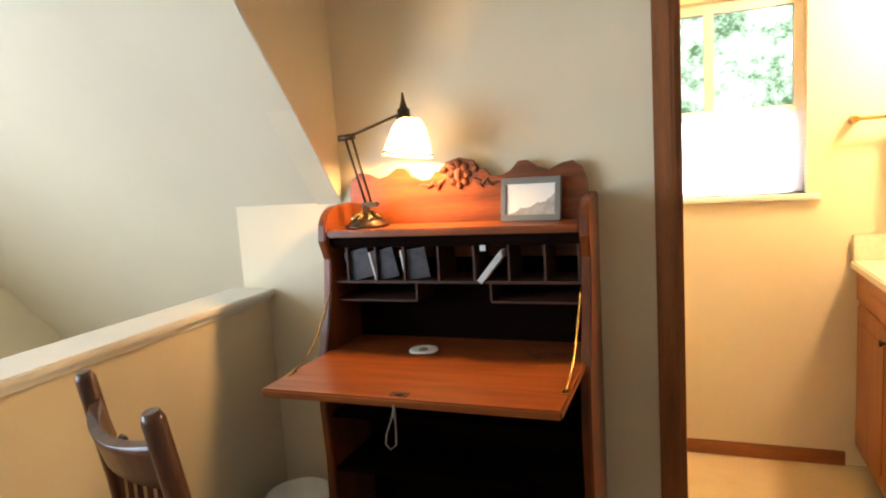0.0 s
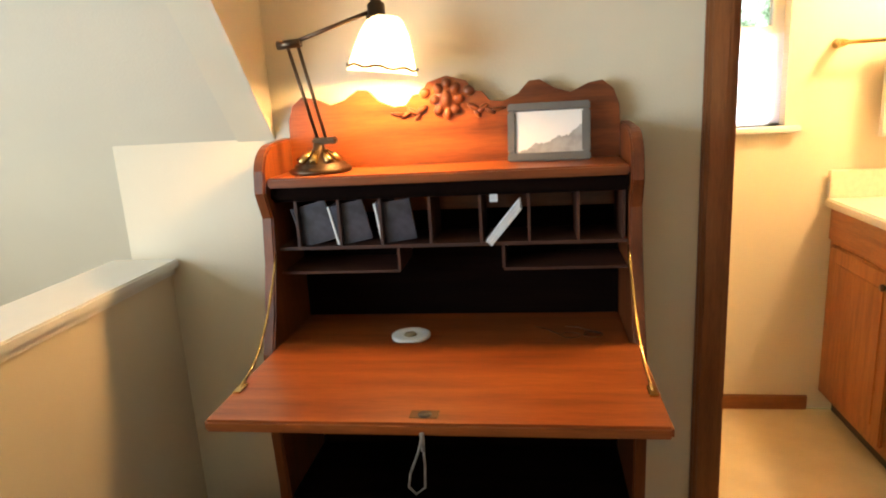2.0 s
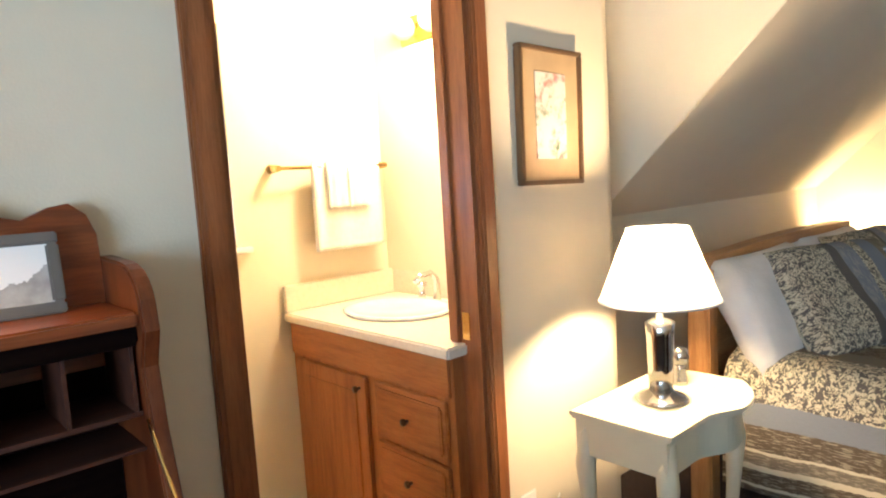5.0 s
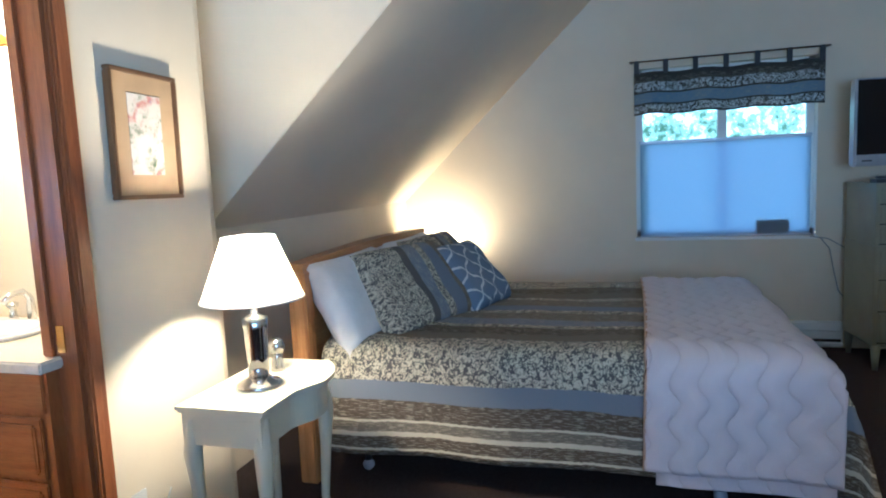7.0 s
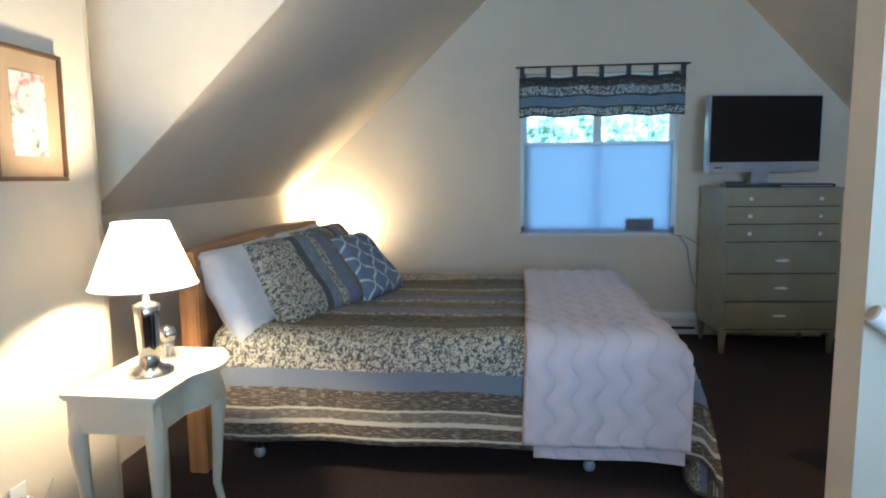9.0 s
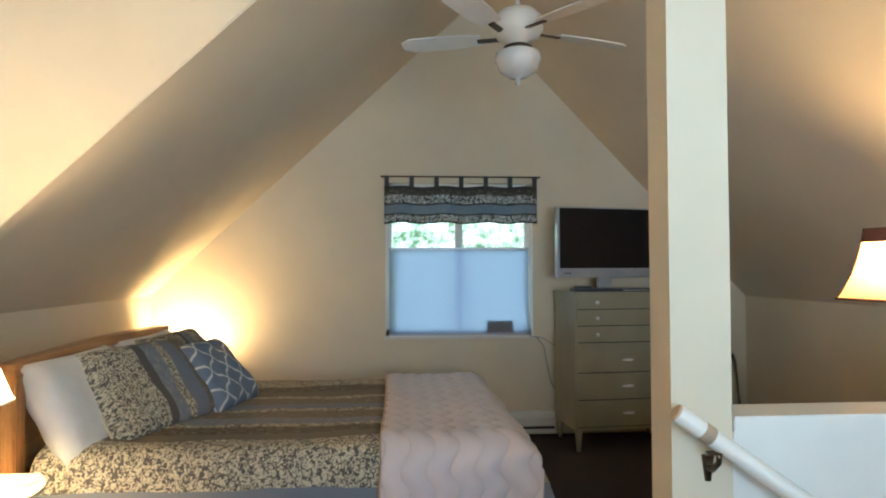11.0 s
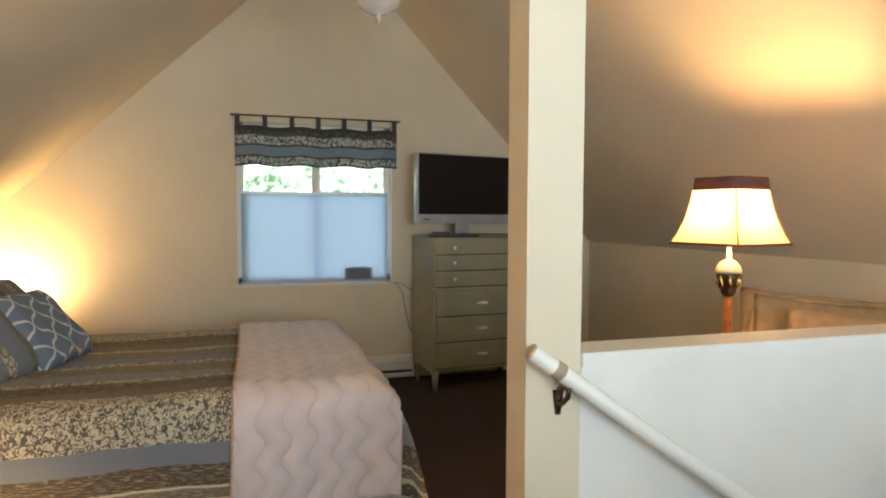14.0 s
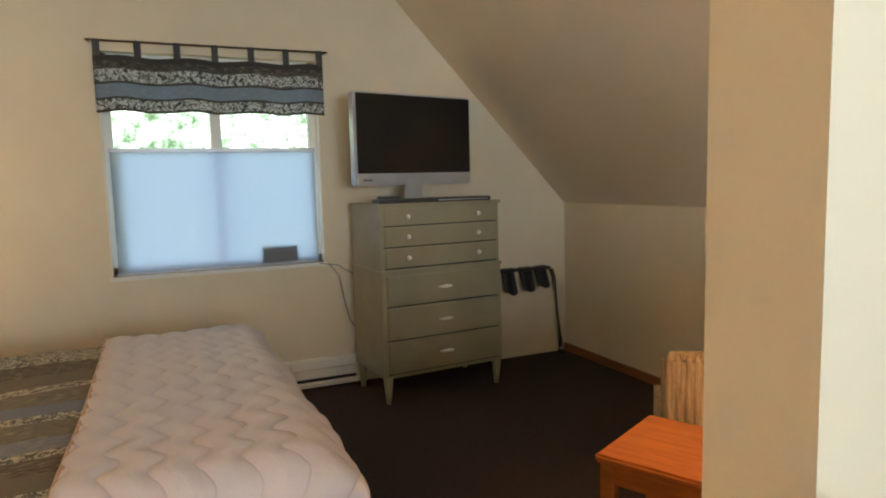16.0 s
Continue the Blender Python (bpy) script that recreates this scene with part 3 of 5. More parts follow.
p = part("pane", box((bx0 + 0.04, BY + 0.082, 1.51), (bx1 - 0.04, BY + 0.088, bz1 - 0.04)), GLASS, wr)
p.visible_shadow = False
part("blind", box((bx0 + 0.01, BY + 0.03, bz0 + 0.01), (bx1 - 0.01, BY + 0.034, 1.48)), shade_cloth("bath_blind", (0.8, 0.8, 0.85), (0.85, 0.87, 0.95), 0.6), wr, "pale translucent lower blind")
part("window_sill", box((bx0 - 0.03, BY - 0.03, bz0 - 0.024), (bx1 + 0.05, BY + 0.06, bz0), 0.004), WHITE, wr)

ww = tagged(thing("window_3", "white-framed stair window", "window"), kind="structure")
for lo, hi in (((WW[0], WW[2]), (WW[0] + 0.06, WW[3])), ((WW[1] - 0.06, WW[2]), (WW[1], WW[3])), ((WW[0], WW[2]), (WW[1], WW[2] + 0.06)), ((WW[0], WW[3] - 0.06), (WW[1], WW[3])), ((-2.48, WW[2]), (-2.42, WW[3]))):
    part("window_frame", box((-2.80, lo[0], lo[1]), (-2.74, hi[0], hi[1]), 0.004), WHITE, ww)
p = part("pane", box((-2.775, WW[0] + 0.05, WW[2] + 0.05), (-2.77, WW[1] - 0.05, WW[3] - 0.05)), GLASS, ww)
p.visible_shadow = False

setting("ground", box((-60, -60, -3.2), (60, 60, -3.0)), mottled("lawn", (0.05, 0.09, 0.03), (0.09, 0.14, 0.05), 2, 0.95, 0.5), "green lawn round the house", "ground")
# Panels that glow in place of daylit trees and sky.
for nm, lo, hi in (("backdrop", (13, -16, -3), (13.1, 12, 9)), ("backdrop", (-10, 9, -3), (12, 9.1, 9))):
    setting(nm, box(lo, hi), GARDEN, "self-lit backdrop of leafy trees and bright sky", "backdrop")

# ---- things: the landing with the desk ----
desk = thing("secretary_desk", "antique oak drop-front secretary desk, front open, against the wall", "desk")
DB, SF = -0.022, -0.235


def side_profile(x0, x1):
    pts = [(DB, 0.0), (DB, 1.25)]
    for a in range(0, 91, 15):
        pts.append((-0.135 - 0.085 * math.sin(radians(a)), 1.17 + 0.075 * math.cos(radians(a))))
    pts += [(-0.225, 1.14), (-0.20, 1.08), (-0.215, 0.98), (-0.25, 0.86), (-0.285, 0.78), (-0.30, 0.62), (-0.29, 0.45), (-0.30, 0.15), (-0.31, 0.0)]
    bm = prism([pts], "x", x0, x1)
    bmesh.ops.bevel(bm, geom=[e for e in bm.edges if abs(e.verts[0].co.x - e.verts[1].co.x) < 1e-5], offset=0.004, segments=2, affect="EDGES")
    return bm


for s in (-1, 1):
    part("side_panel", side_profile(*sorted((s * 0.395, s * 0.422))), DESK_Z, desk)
crest = [(-0.395, 1.06), (0.395, 1.06)]
half = [(0.395, 1.24), (0.393, 1.29), (0.38, 1.325), (0.355, 1.345), (0.325, 1.34), (0.285, 1.322), (0.25, 1.332), (0.215, 1.354), (0.19, 1.352), (0.165, 1.325),
        (0.13, 1.310), (0.10, 1.313), (0.082, 1.335), (0.062, 1.338), (0.045, 1.362), (0.0, 1.375)]
crest += half + [(-a, b) for a, b in half[-2::-1]]
part("crest_back", prism([crest], "y", DB - 0.018, DB), DESK_X, desk, "scalloped oak back crest")


def knoll(cx, cz, rx, rz, h, turn=0.0):
    """A carved swelling on the crest's face."""
    bm = bmesh.new()
    bmesh.ops.create_uvsphere(bm, u_segments=12, v_segments=8, radius=1)
    bm.transform(Matrix.Translation((cx, DB - 0.018, cz)) @ Matrix.Rotation(turn, 4, "Y") @ Matrix.Diagonal((rx, h, rz, 1)))
    for f in bm.faces:
        f.smooth = True
    return bm


rose = part("carved_ornament", knoll(0, 1.322, 0.032, 0.040, 0.007), DESK_Z, desk, "carved oak flower with leaf scrolls")
for k in range(8):
    a = k * math.pi / 4
    part("petal", knoll(0.028 * math.sin(a), 1.322 + 0.034 * math.cos(a), 0.012, 0.014, 0.012, a), DESK_Z, rose)
part("flower_heart", knoll(0, 1.322, 0.014, 0.020, 0.015), DESK_Z, rose)
for s in (-1, 1):
    for a, c, rx, rz, turn in ((0.052, 1.338, 0.014, 0.012, 0.3), (0.062, 1.300, 0.018, 0.007, 0.5), (0.082, 1.296, 0.017, 0.007, -0.6), (0.098, 1.291, 0.016, 0.006, 0.5), (0.118, 1.293, 0.020, 0.004, -0.1), (0.070, 1.285, 0.012, 0.006, 0.9)):
        part("carved_leaf", knoll(s * a, c, rx, rz, 0.008, s * turn), DESK_Z, desk)
part("top_shelf", box((-0.394, -0.215, 1.150), (0.394, DB - 0.019, 1.172), 0.004), DESK_X, desk)
# Dark strip standing in for the shaded gap under the top shelf.
part("rail", box((-0.394, -0.20, 1.122), (0.394, -0.185, 1.149), 0.002), DESK_SHADE, desk)
part("back_panel", box((-0.394, DB - 0.012, 0.06), (0.394, DB, 1.10)), DESK_SHADE, desk)
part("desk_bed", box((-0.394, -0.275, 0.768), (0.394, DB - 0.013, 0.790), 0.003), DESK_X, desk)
part("pigeonhole_top", box((-0.394, -0.185, 1.114), (0.394, DB - 0.013, 1.121)), DESK_SHADE, desk)
part("pigeonhole_floor", box((-0.394, -0.185, 1.000), (0.394, DB - 0.013, 1.008)), DESK_HALF_SHADE, desk)
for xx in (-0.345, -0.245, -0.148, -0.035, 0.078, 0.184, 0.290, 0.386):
    part("divider", box((xx - 0.003, -0.183, 1.008), (xx + 0.003, DB - 0.013, 1.114)), DESK_HALF_SHADE, desk)
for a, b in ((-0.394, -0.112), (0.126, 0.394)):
    part("tray_floor", box((a, -0.183, 0.942), (b, DB - 0.013, 0.948)), DESK_HALF_SHADE, desk)
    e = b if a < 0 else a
    part("tray_side", box((e - 0.003, -0.183, 0.948), (e + 0.003, DB - 0.013, 1.000)), DESK_HALF_SHADE, desk)
leaf = part("drop_leaf", box((-0.385, -0.625, 0.780), (0.408, -0.262, 0.803), 0.005), DESK_X, desk, "open oak writing leaf")
part("lock_plate", box((-0.022, -0.606, 0.8025), (0.028, -0.578, 0.8045), 0.001), BRONZE, leaf)
part("keyhole_recess", lathe([(0.012, 0.0), (0.012, 0.0018)], 14, (0.004, -0.594, 0.8040)), BLACK, leaf)
key = part("key_tassel", joined(tube([(0.005, -0.63, 0.79), (-0.004, -0.633, 0.755), (-0.020, -0.633, 0.715), (-0.024, -0.633, 0.69), (-0.012, -0.633, 0.677), (0.004, -0.633, 0.69), (0.006, -0.632, 0.73), (0.004, -0.63, 0.79)], 0.0022, 6),
                                  tube([(0.004, -0.631, 0.79), (0.004, -0.631, 0.758)], 0.004, 8)), mottled("tassel_cord", (0.20, 0.16, 0.14), (0.3, 0.26, 0.23), 60, 0.9), leaf, "looped cord hanging from the key")
for s, x0 in ((-1, -0.372), (1, 0.395)):
    a, b = Vector((s * 0.392, -0.21, 1.0)), Vector((x0, -0.50, 0.806))
    ch = part("leaf_chain", tube([a.lerp(b, k / 12) + Vector((0, 0, -0.05 * math.sin(math.pi * k / 12))) for k in range(13)], [0.0036 if k % 2 else 0.0022 for k in range(13)], 8), BRASS, desk, "brass leaf stay chain")
    part("chain_plate", box((x0 - 0.008, -0.52, 0.803), (x0 + 0.008, -0.48, 0.807), 0.001), BRASS, ch)
# Shelves above the lowest one carry the shade colour.
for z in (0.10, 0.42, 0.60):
    part("lower_shelf", box((-0.394, -0.275, z - 0.016), (0.394, DB - 0.013, z), 0.002), DESK_SHADE if z > 0.2 else DESK_X, desk)
part("plinth", box((-0.394, -0.285, 0.0), (0.394, -0.265, 0.083), 0.003), DESK_X, desk)

# lamp on the desk
dl = thing("desk_lamp", "lit bronze swing-arm desk lamp with ribbed white glass shade", "lamp")
bx, by = -0.298, -0.115
part("base", lathe([(0.070, 0.0), (0.074, 0.006), (0.068, 0.012), (0.060, 0.014), (0.060, 0.019), (0.040, 0.026), (0.024, 0.040), (0.014, 0.055), (0.010, 0.075)], 28, (bx, by, 1.172)), BRONZE, dl)
for i in range(8):
    a = i * math.pi / 4
    part("petal", tube([(bx + 0.018 * math.cos(a), by + 0.018 * math.sin(a), 1.222), (bx + 0.050 * math.cos(a), by + 0.050 * math.sin(a), 1.196)], [0.005, 0.011], 6), BRASS, dl)
E1, HD = Vector((-0.335, -0.15, 1.458)), Vector((-0.138, -0.15, 1.520))
for o in (0, 0.020):
    part("lower_arm", tube([(bx + o, by, 1.245), (E1.x + o * 1.2, E1.y, E1.z)], 0.0042, 8), BRONZE, dl)
part("arm_joint", box((bx - 0.012, by - 0.012, 1.236), (bx + 0.045, by + 0.012, 1.252), 0.004), BRONZE, dl)
part("elbow", tube([(E1.x - 0.022, E1.y, E1.z), (E1.x + 0.032, E1.y, E1.z + 0.003)], 0.010, 10), BRONZE, dl)
part("upper_arm", tube([E1, HD + Vector((0, 0, -0.005))], 0.0048, 8), BRONZE, dl)
part("socket", lathe([(0.022, 0.0), (0.024, 0.010), (0.019, 0.014), (0.019, 0.034), (0.012, 0.040), (0.006, 0.062), (0.003, 0.084)], 18, (-0.128, -0.15, 1.494)), BRONZE, dl)
prof = [(0.026, 0.118), (0.036, 0.110), (0.050, 0.085), (0.061, 0.052), (0.070, 0.020), (0.076, 0.0)]
n = 48
bm = bmesh.new()
rings = [[bm.verts.new(((r + 0.0018 * math.cos(16 * 2 * math.pi * i / n)) * math.cos(2 * math.pi * i / n), (r + 0.0018 * math.cos(16 * 2 * math.pi * i / n)) * math.sin(2 * math.pi * i / n), z)) for i in range(n)] for r, z in prof]
for q, s in zip(rings, rings[1:]):
    for i in range(n):
        bm.faces.new((q[i], q[(i + 1) % n], s[(i + 1) % n], s[i])).smooth = True
gs = part("shade", bm, GLASS_SHADE, dl, "ribbed white glass shade")
gs.matrix_basis = pose(-0.125, -0.15, 1.386, 0, 8, 0)
rim = part("shade_rim", tube([(0.0765 * math.cos(a * math.pi / 18), 0.0765 * math.sin(a * math.pi / 18), 0.011 + 0.003 * math.sin(a * math.pi / 2.2)) for a in range(37)], 0.0028, 6), BRONZE, gs, "beaded bronze rim")
part("bulb", lathe([(0.008, 0.04), (0.02, 0.02), (0.022, 0.0), (0.012, -0.018), (0.002, -0.022)], 14, (-0.125, -0.15, 1.42)), BULB, dl).visible_shadow = False

# framed photograph
pf = thing("photo_frame", "small pewter picture frame with a pale mountain view", "picture frame", pose(0.232, -0.088, 1.172, -12, 0, -4))
fw, fh, ft = 0.186, 0.132, 0.019
for lo, hi in (((-fw / 2, 0), (fw / 2, ft)), ((-fw / 2, fh - ft), (fw / 2, fh)), ((-fw / 2, ft), (-fw / 2 + ft, fh - ft)), ((fw / 2 - ft, ft), (fw / 2, fh - ft))):
    part("frame_bar", box((lo[0], -0.008, lo[1]), (hi[0], 0.008, hi[1]), 0.003), plain("pewter", (0.20, 0.19, 0.18), 0.4, 0.7) if lo[1] == 0 and lo[0] < 0 and hi[0] > 0 else bpy.data.materials["pewter"], pf)


def photo_build(nt, b):
    sx = nt.nodes.new("ShaderNodeSeparateXYZ")
    v = coords(nt)
    nt.links.new(v, sx.inputs[0])
    n1 = noise_tex(nt, v, 30, 5)
    ridge = calc(nt, "SUBTRACT", sx.outputs[2], calc(nt, "ADD", calc(nt, "MULTIPLY", sx.outputs[0], 0.38), calc(nt, "MULTIPLY", n1, 0.05)))
    col = mixc(nt, calc(nt, "LESS_THAN", ridge, 0.022), (0.85, 0.83, 0.78), mixc(nt, n1, (0.16, 0.15, 0.14), (0.62, 0.6, 0.56)))
    nt.links.new(col, b.inputs["Base Color"])
    b.inputs["Roughness"].default_value = 0.08


part("photograph", box((-fw / 2 + 0.01, -0.003, 0.01), (fw / 2 - 0.01, 0.003, fh - 0.01)), material("photo_print", photo_build), pf, "pale mountain photograph behind glass")
part("easel_strut", box((-0.02, 0.008, 0.0), (0.02, 0.045, 0.006)), BLACK, pf)

DARKB = mottled("dark_brochure", (0.004, 0.004, 0.006), (0.04, 0.035, 0.05), 22, 0.5)
PAPER = mottled("folded_paper", (0.66, 0.66, 0.66), (0.80, 0.80, 0.78), 30, 0.7)
for k, (xx, lean, mat) in enumerate(((-0.30, -14, DARKB), (-0.215, -12, DARKB), (-0.112, -8, DARKB))):
    b = thing("brochure", "dark glossy brochure leaning in a desk pigeonhole", "brochure", pose(xx, -0.12, 1.012, 0, lean, 0), "brochures in the desk")
    part("cover", box((-0.036, -0.05, 0.0), (0.044, -0.044, 0.094), 0.001), mat, b)
    part("page_edge", box((-0.041, -0.052, 0.0), (-0.0365, 0.04, 0.095)), PAPER if k else bpy.data.materials["dark_brochure"], b)
fp = thing("folded_leaflet", "folded white leaflet leaning in a pigeonhole", "leaflet", pose(0.088, -0.15, 1.012, 0, 40, 0))
for k in range(3):
    part("fold", box((0.001 + k * 0.006, -0.045, 0.0), (0.006 + k * 0.006, 0.0, 0.118 - 0.006 * k), 0.001), PAPER, fp)
dish = thing("round_coaster", "small round white coaster on the desk", "coaster")
part("body", lathe([(0.040, 0.0), (0.045, 0.003), (0.045, 0.009), (0.040, 0.011), (0.026, 0.008), (0.012, 0.008)], 26, (-0.092, -0.205, 0.7905)), PORC, dish)
part("dried_flower", lathe([(0.016, 0.0), (0.012, 0.004), (0.003, 0.006)], 9, (-0.094, -0.205, 0.7985)), plain("dried_petals", (0.30, 0.22, 0.12), 0.8), dish)

gl = thing("eyeglasses", "folded wire eyeglasses lying inside the desk", "eyeglasses")
for k in (0, 1):
    part("lens_rim", tube([(0.27 + 0.05 * k + 0.021 * math.cos(a * math.pi / 9), -0.20 + 0.004 * k + 0.017 * math.sin(a * math.pi / 9), 0.7935) for a in range(19)], 0.0011, 6), BRONZE, gl)
part("temple", tube([(0.25, -0.20, 0.793), (0.22, -0.17, 0.796), (0.19, -0.15, 0.796)], 0.0011, 6), BRONZE, gl)
part("temple", tube([(0.34, -0.196, 0.793), (0.29, -0.16, 0.797), (0.26, -0.15, 0.796)], 0.0011, 6), BRONZE, gl)
tg = thing("paper_tag", "small white paper tag under the pigeonhole top", "tag")
part("tag", box((0.100, -0.1875, 1.098), (0.118, -0.1845, 1.115), 0.001), PAPER, tg)

# wooden chair by the half wall
ch = thing("wooden_chair", "dark-stained wooden side chair with slatted back", "chair", pose(-0.29, -1.10, 0, 0, 0, -24.5))
for s in (-1, 1):
    part("back_post", tube([(s * 0.185, 0.06, 0.0), (s * 0.185, 0.03, 0.45), (s * 0.182, 0.0, 0.75), (s * 0.178, -0.035, 0.975), (s * 0.178, -0.038, 0.99)], [0.018, 0.021, 0.020, 0.020, 0.014], 10), CHAIRW, ch)
    part("front_leg", tube([(s * 0.19, 0.42, 0.0), (s * 0.19, 0.42, 0.43)], [0.016, 0.021], 8), CHAIRW, ch)
part("top_rail", sheet(14, 4, lambda u, v: ((u - 0.5) * 0.35, -0.012 - 0.045 * (1 - (2 * u - 1) ** 2) - 0.02 * v, 0.84 + v * 0.09 - 0.022 * (1 - (2 * u - 1) ** 2) * v), None, 0.02), CHAIRW, ch)
part("low_rail", box((-0.18, 0.005, 0.52), (0.18, 0.03, 0.56), 0.004), CHAIRW, ch)
for k in range(5):
    xx = -0.11 + 0.055 * k
    part("back_slat", box((xx - 0.014, -0.018, 0.55), (xx + 0.014, -0.006, 0.86), 0.003, pose(0, 0.0, 0) @ Matrix.Translation((0, 0.012, 0))), CHAIRW, ch)
part("seat", box((-0.205, 0.02, 0.43), (0.205, 0.44, 0.46), 0.012), CHAIRW, ch)

bn = thing("waste_bin", "small white plastic waste bin on the carpet", "bin")
part("body", lathe([(0.085, 0.0), (0.11, 0.24), (0.116, 0.245), (0.116, 0.262), (0.106, 0.262), (0.08, 0.02)], 24, (-0.60, -0.20, 0.0)), PORC, bn)

# framed print on the dormer wall
pic = thing("framed_print", "floral watercolour print in a bronze frame with tan mat", "picture", pose(1.70, -0.012, 1.52, 0, 1.0, 0))
pw, ph = 0.152, 0.207
for lo, hi in (((-pw, -ph), (pw, -ph + 0.014)), ((-pw, ph - 0.014), (pw, ph)), ((-pw, -ph + 0.014), (-pw + 0.014, ph - 0.014)), ((pw - 0.014, -ph + 0.014), (pw, ph - 0.014))):
    part("frame_bar", box((lo[0], -0.016, lo[1]), (hi[0], 0.012, hi[1]), 0.003), plain("gilt_bronze", (0.20, 0.12, 0.06), 0.4, 0.5) if lo == (-pw, -ph) and hi[0] == pw else bpy.data.materials["gilt_bronze"], pic)
part("mat_board", box((-pw + 0.012, -0.004, -ph + 0.012), (pw - 0.012, 0.008, ph - 0.012)), plain("tan_mat", (0.40, 0.28, 0.15), 0.7), pic)


def floral_build(nt, b):
    v = coords(nt)
    n1, n2 = noise_tex(nt, v, 22, 5), noise_tex(nt, v, 13, 4)
    col = mixc(nt, ramp(nt, n2, [(0.45, (0, 0, 0)), (0.55, (1, 1, 1))]), ramp(nt, n1, [(0.35, (0.13, 0.17, 0.10)), (0.48, (0.52, 0.48, 0.42)), (0.6, (0.45, 0.20, 0.16)), (0.7, (0.24, 0.27, 0.40))]), (0.58, 0.54, 0.48))
    nt.links.new(col, b.inputs["Base Color"])
    b.inputs["Roughness"].default_value = 0.12


part("print", box((-0.074, -0.006, -0.128), (0.074, 0.0, 0.132)), material("floral_print", floral_build), pic, "soft floral watercolour")

# ---- bathroom ----
van = thing("vanity_cabinet", "honey oak bathroom vanity with one door and three drawers", "cabinet")
VX = 1.385
part("body", box((VX, 0.20, -0.02), (1.945, 1.195, 0.795)), CAB_Z, van)
part("toe_kick", box((VX + 0.06, 0.20, -0.1168), (1.945, 1.195, -0.02)), plain("toe_dark", (0.05, 0.03, 0.02), 0.7), van)
part("apron", box((VX - 0.012, 0.21, 0.66), (VX, 1.19, 0.79), 0.003), CAB_Y, van)
dr = part("door", joined(box((VX - 0.016, 0.66, 0.01), (VX, 1.15, 0.645), 0.005), box((VX - 0.021, 0.72, 0.07), (VX - 0.012, 1.09, 0.585), 0.004)), CAB_Z, van)
part("knob", lathe([(0.006, 0), (0.006, 0.012), (0.013, 0.018), (0.012, 0.026)], 12), BRONZE, dr).matrix_basis = pose(VX - 0.016, 0.70, 0.60, 0, -90, 0)
for z0, z1 in ((0.01, 0.205), (0.22, 0.425), (0.44, 0.645)):
    d = part("drawer_front", joined(box((VX - 0.014, 0.23, z0), (VX, 0.61, z1), 0.004), box((VX - 0.022, 0.25, z0 + 0.02), (VX - 0.012, 0.59, z1 - 0.02), 0.008)), CAB_Y, van)
    part("knob", lathe([(0.006, 0), (0.006, 0.012), (0.013, 0.018), (0.012, 0.026)], 12), BRONZE, d).matrix_basis = pose(VX - 0.02, 0.42, (z0 + z1) / 2, 0, -90, 0)
ct = thing("vanity_counter", "cream laminate counter with white oval basin", "counter")
part("worktop", box((VX - 0.035, 0.18, 0.795), (1.948, 1.198, 0.832), 0.006), LAMINATE, ct)
part("end_splash", box((VX - 0.03, 1.178, 0.832), (1.948, 1.198, 0.945), 0.004), LAMINATE, ct)
part("backsplash", box((1.93, 0.18, 0.832), (1.948, 1.176, 0.945), 0.004), LAMINATE, ct)
ba = part("basin", lathe([(0.205, 0.0), (0.215, 0.012), (0.20, 0.017), (0.178, 0.012), (0.15, 0.004), (0.05, 0.001)], 32), PORC, ct, "white porcelain drop-in basin")
ba.matrix_basis = pose(1.65, 0.80, 0.832) @ Matrix.Diagonal((0.95, 1.2, 1, 1))
fc = thing("faucet", "chrome basin faucet with two cross handles", "faucet")
part("spout", tube([(1.87, 0.80, 0.832), (1.87, 0.80, 0.93), (1.84, 0.80, 0.96), (1.78, 0.80, 0.955), (1.75, 0.80, 0.93)], [0.018, 0.014, 0.013, 0.012, 0.011], 12), CHROME, fc)
for yy in (0.70, 0.90):
    hd = part("handle", lathe([(0.02, 0), (0.014, 0.03), (0.012, 0.05), (0.022, 0.06), (0.020, 0.075)], 14, (1.87, yy, 0.832)), CHROME, fc)
    part("lever", tube([(1.845, yy, 0.90), (1.895, yy, 0.90)], 0.006, 8), CHROME, hd)
tb = thing("towel_bar", "brass towel bar on the bathroom wall", "towel bar")
part("bar", tube([(1.34, 1.13, 1.435), (1.90, 1.13, 1.435)], 0.008, 10), BRASS, tb)
for xx in (1.35, 1.89):
    part("bar_post", tube([(xx, 1.20, 1.435), (xx, 1.125, 1.435)], [0.020, 0.012], 10), BRASS, tb)


def towel(xa, xb, zlen, off):
    def fn(u, v):
        s = v * 2 * zlen
        y, z = (1.13 - off, 1.447 - zlen + s) if s < zlen else (1.13 + off * 0.6, 1.447 - (s - zlen))
        k = abs(s - zlen)
        if k < 0.03:
            y, z = 1.13 + (s - zlen) / 0.03 * off * 0.8, 1.447 + 0.004
        return (xa + u * (xb - xa), y + 0.005 * math.sin(u * 14), z)
    return sheet(18, 40, fn, None, 0.008)


t1 = thing("bath_towel", "white bath towel folded over the towel bar", "towel")
part("cloth", towel(1.50, 1.85, 0.37, 0.016), TOWEL, t1)
t2 = thing("hand_towel", "two small white towels hung over the bath towel", "towel")
for a, b in ((1.56, 1.655), (1.665, 1.77)):
    part("cloth", towel(a, b, 0.19, 0.038), TOWEL, t2)
vl = thing("vanity_light", "bright wall light above the bathroom mirror", "lamp")
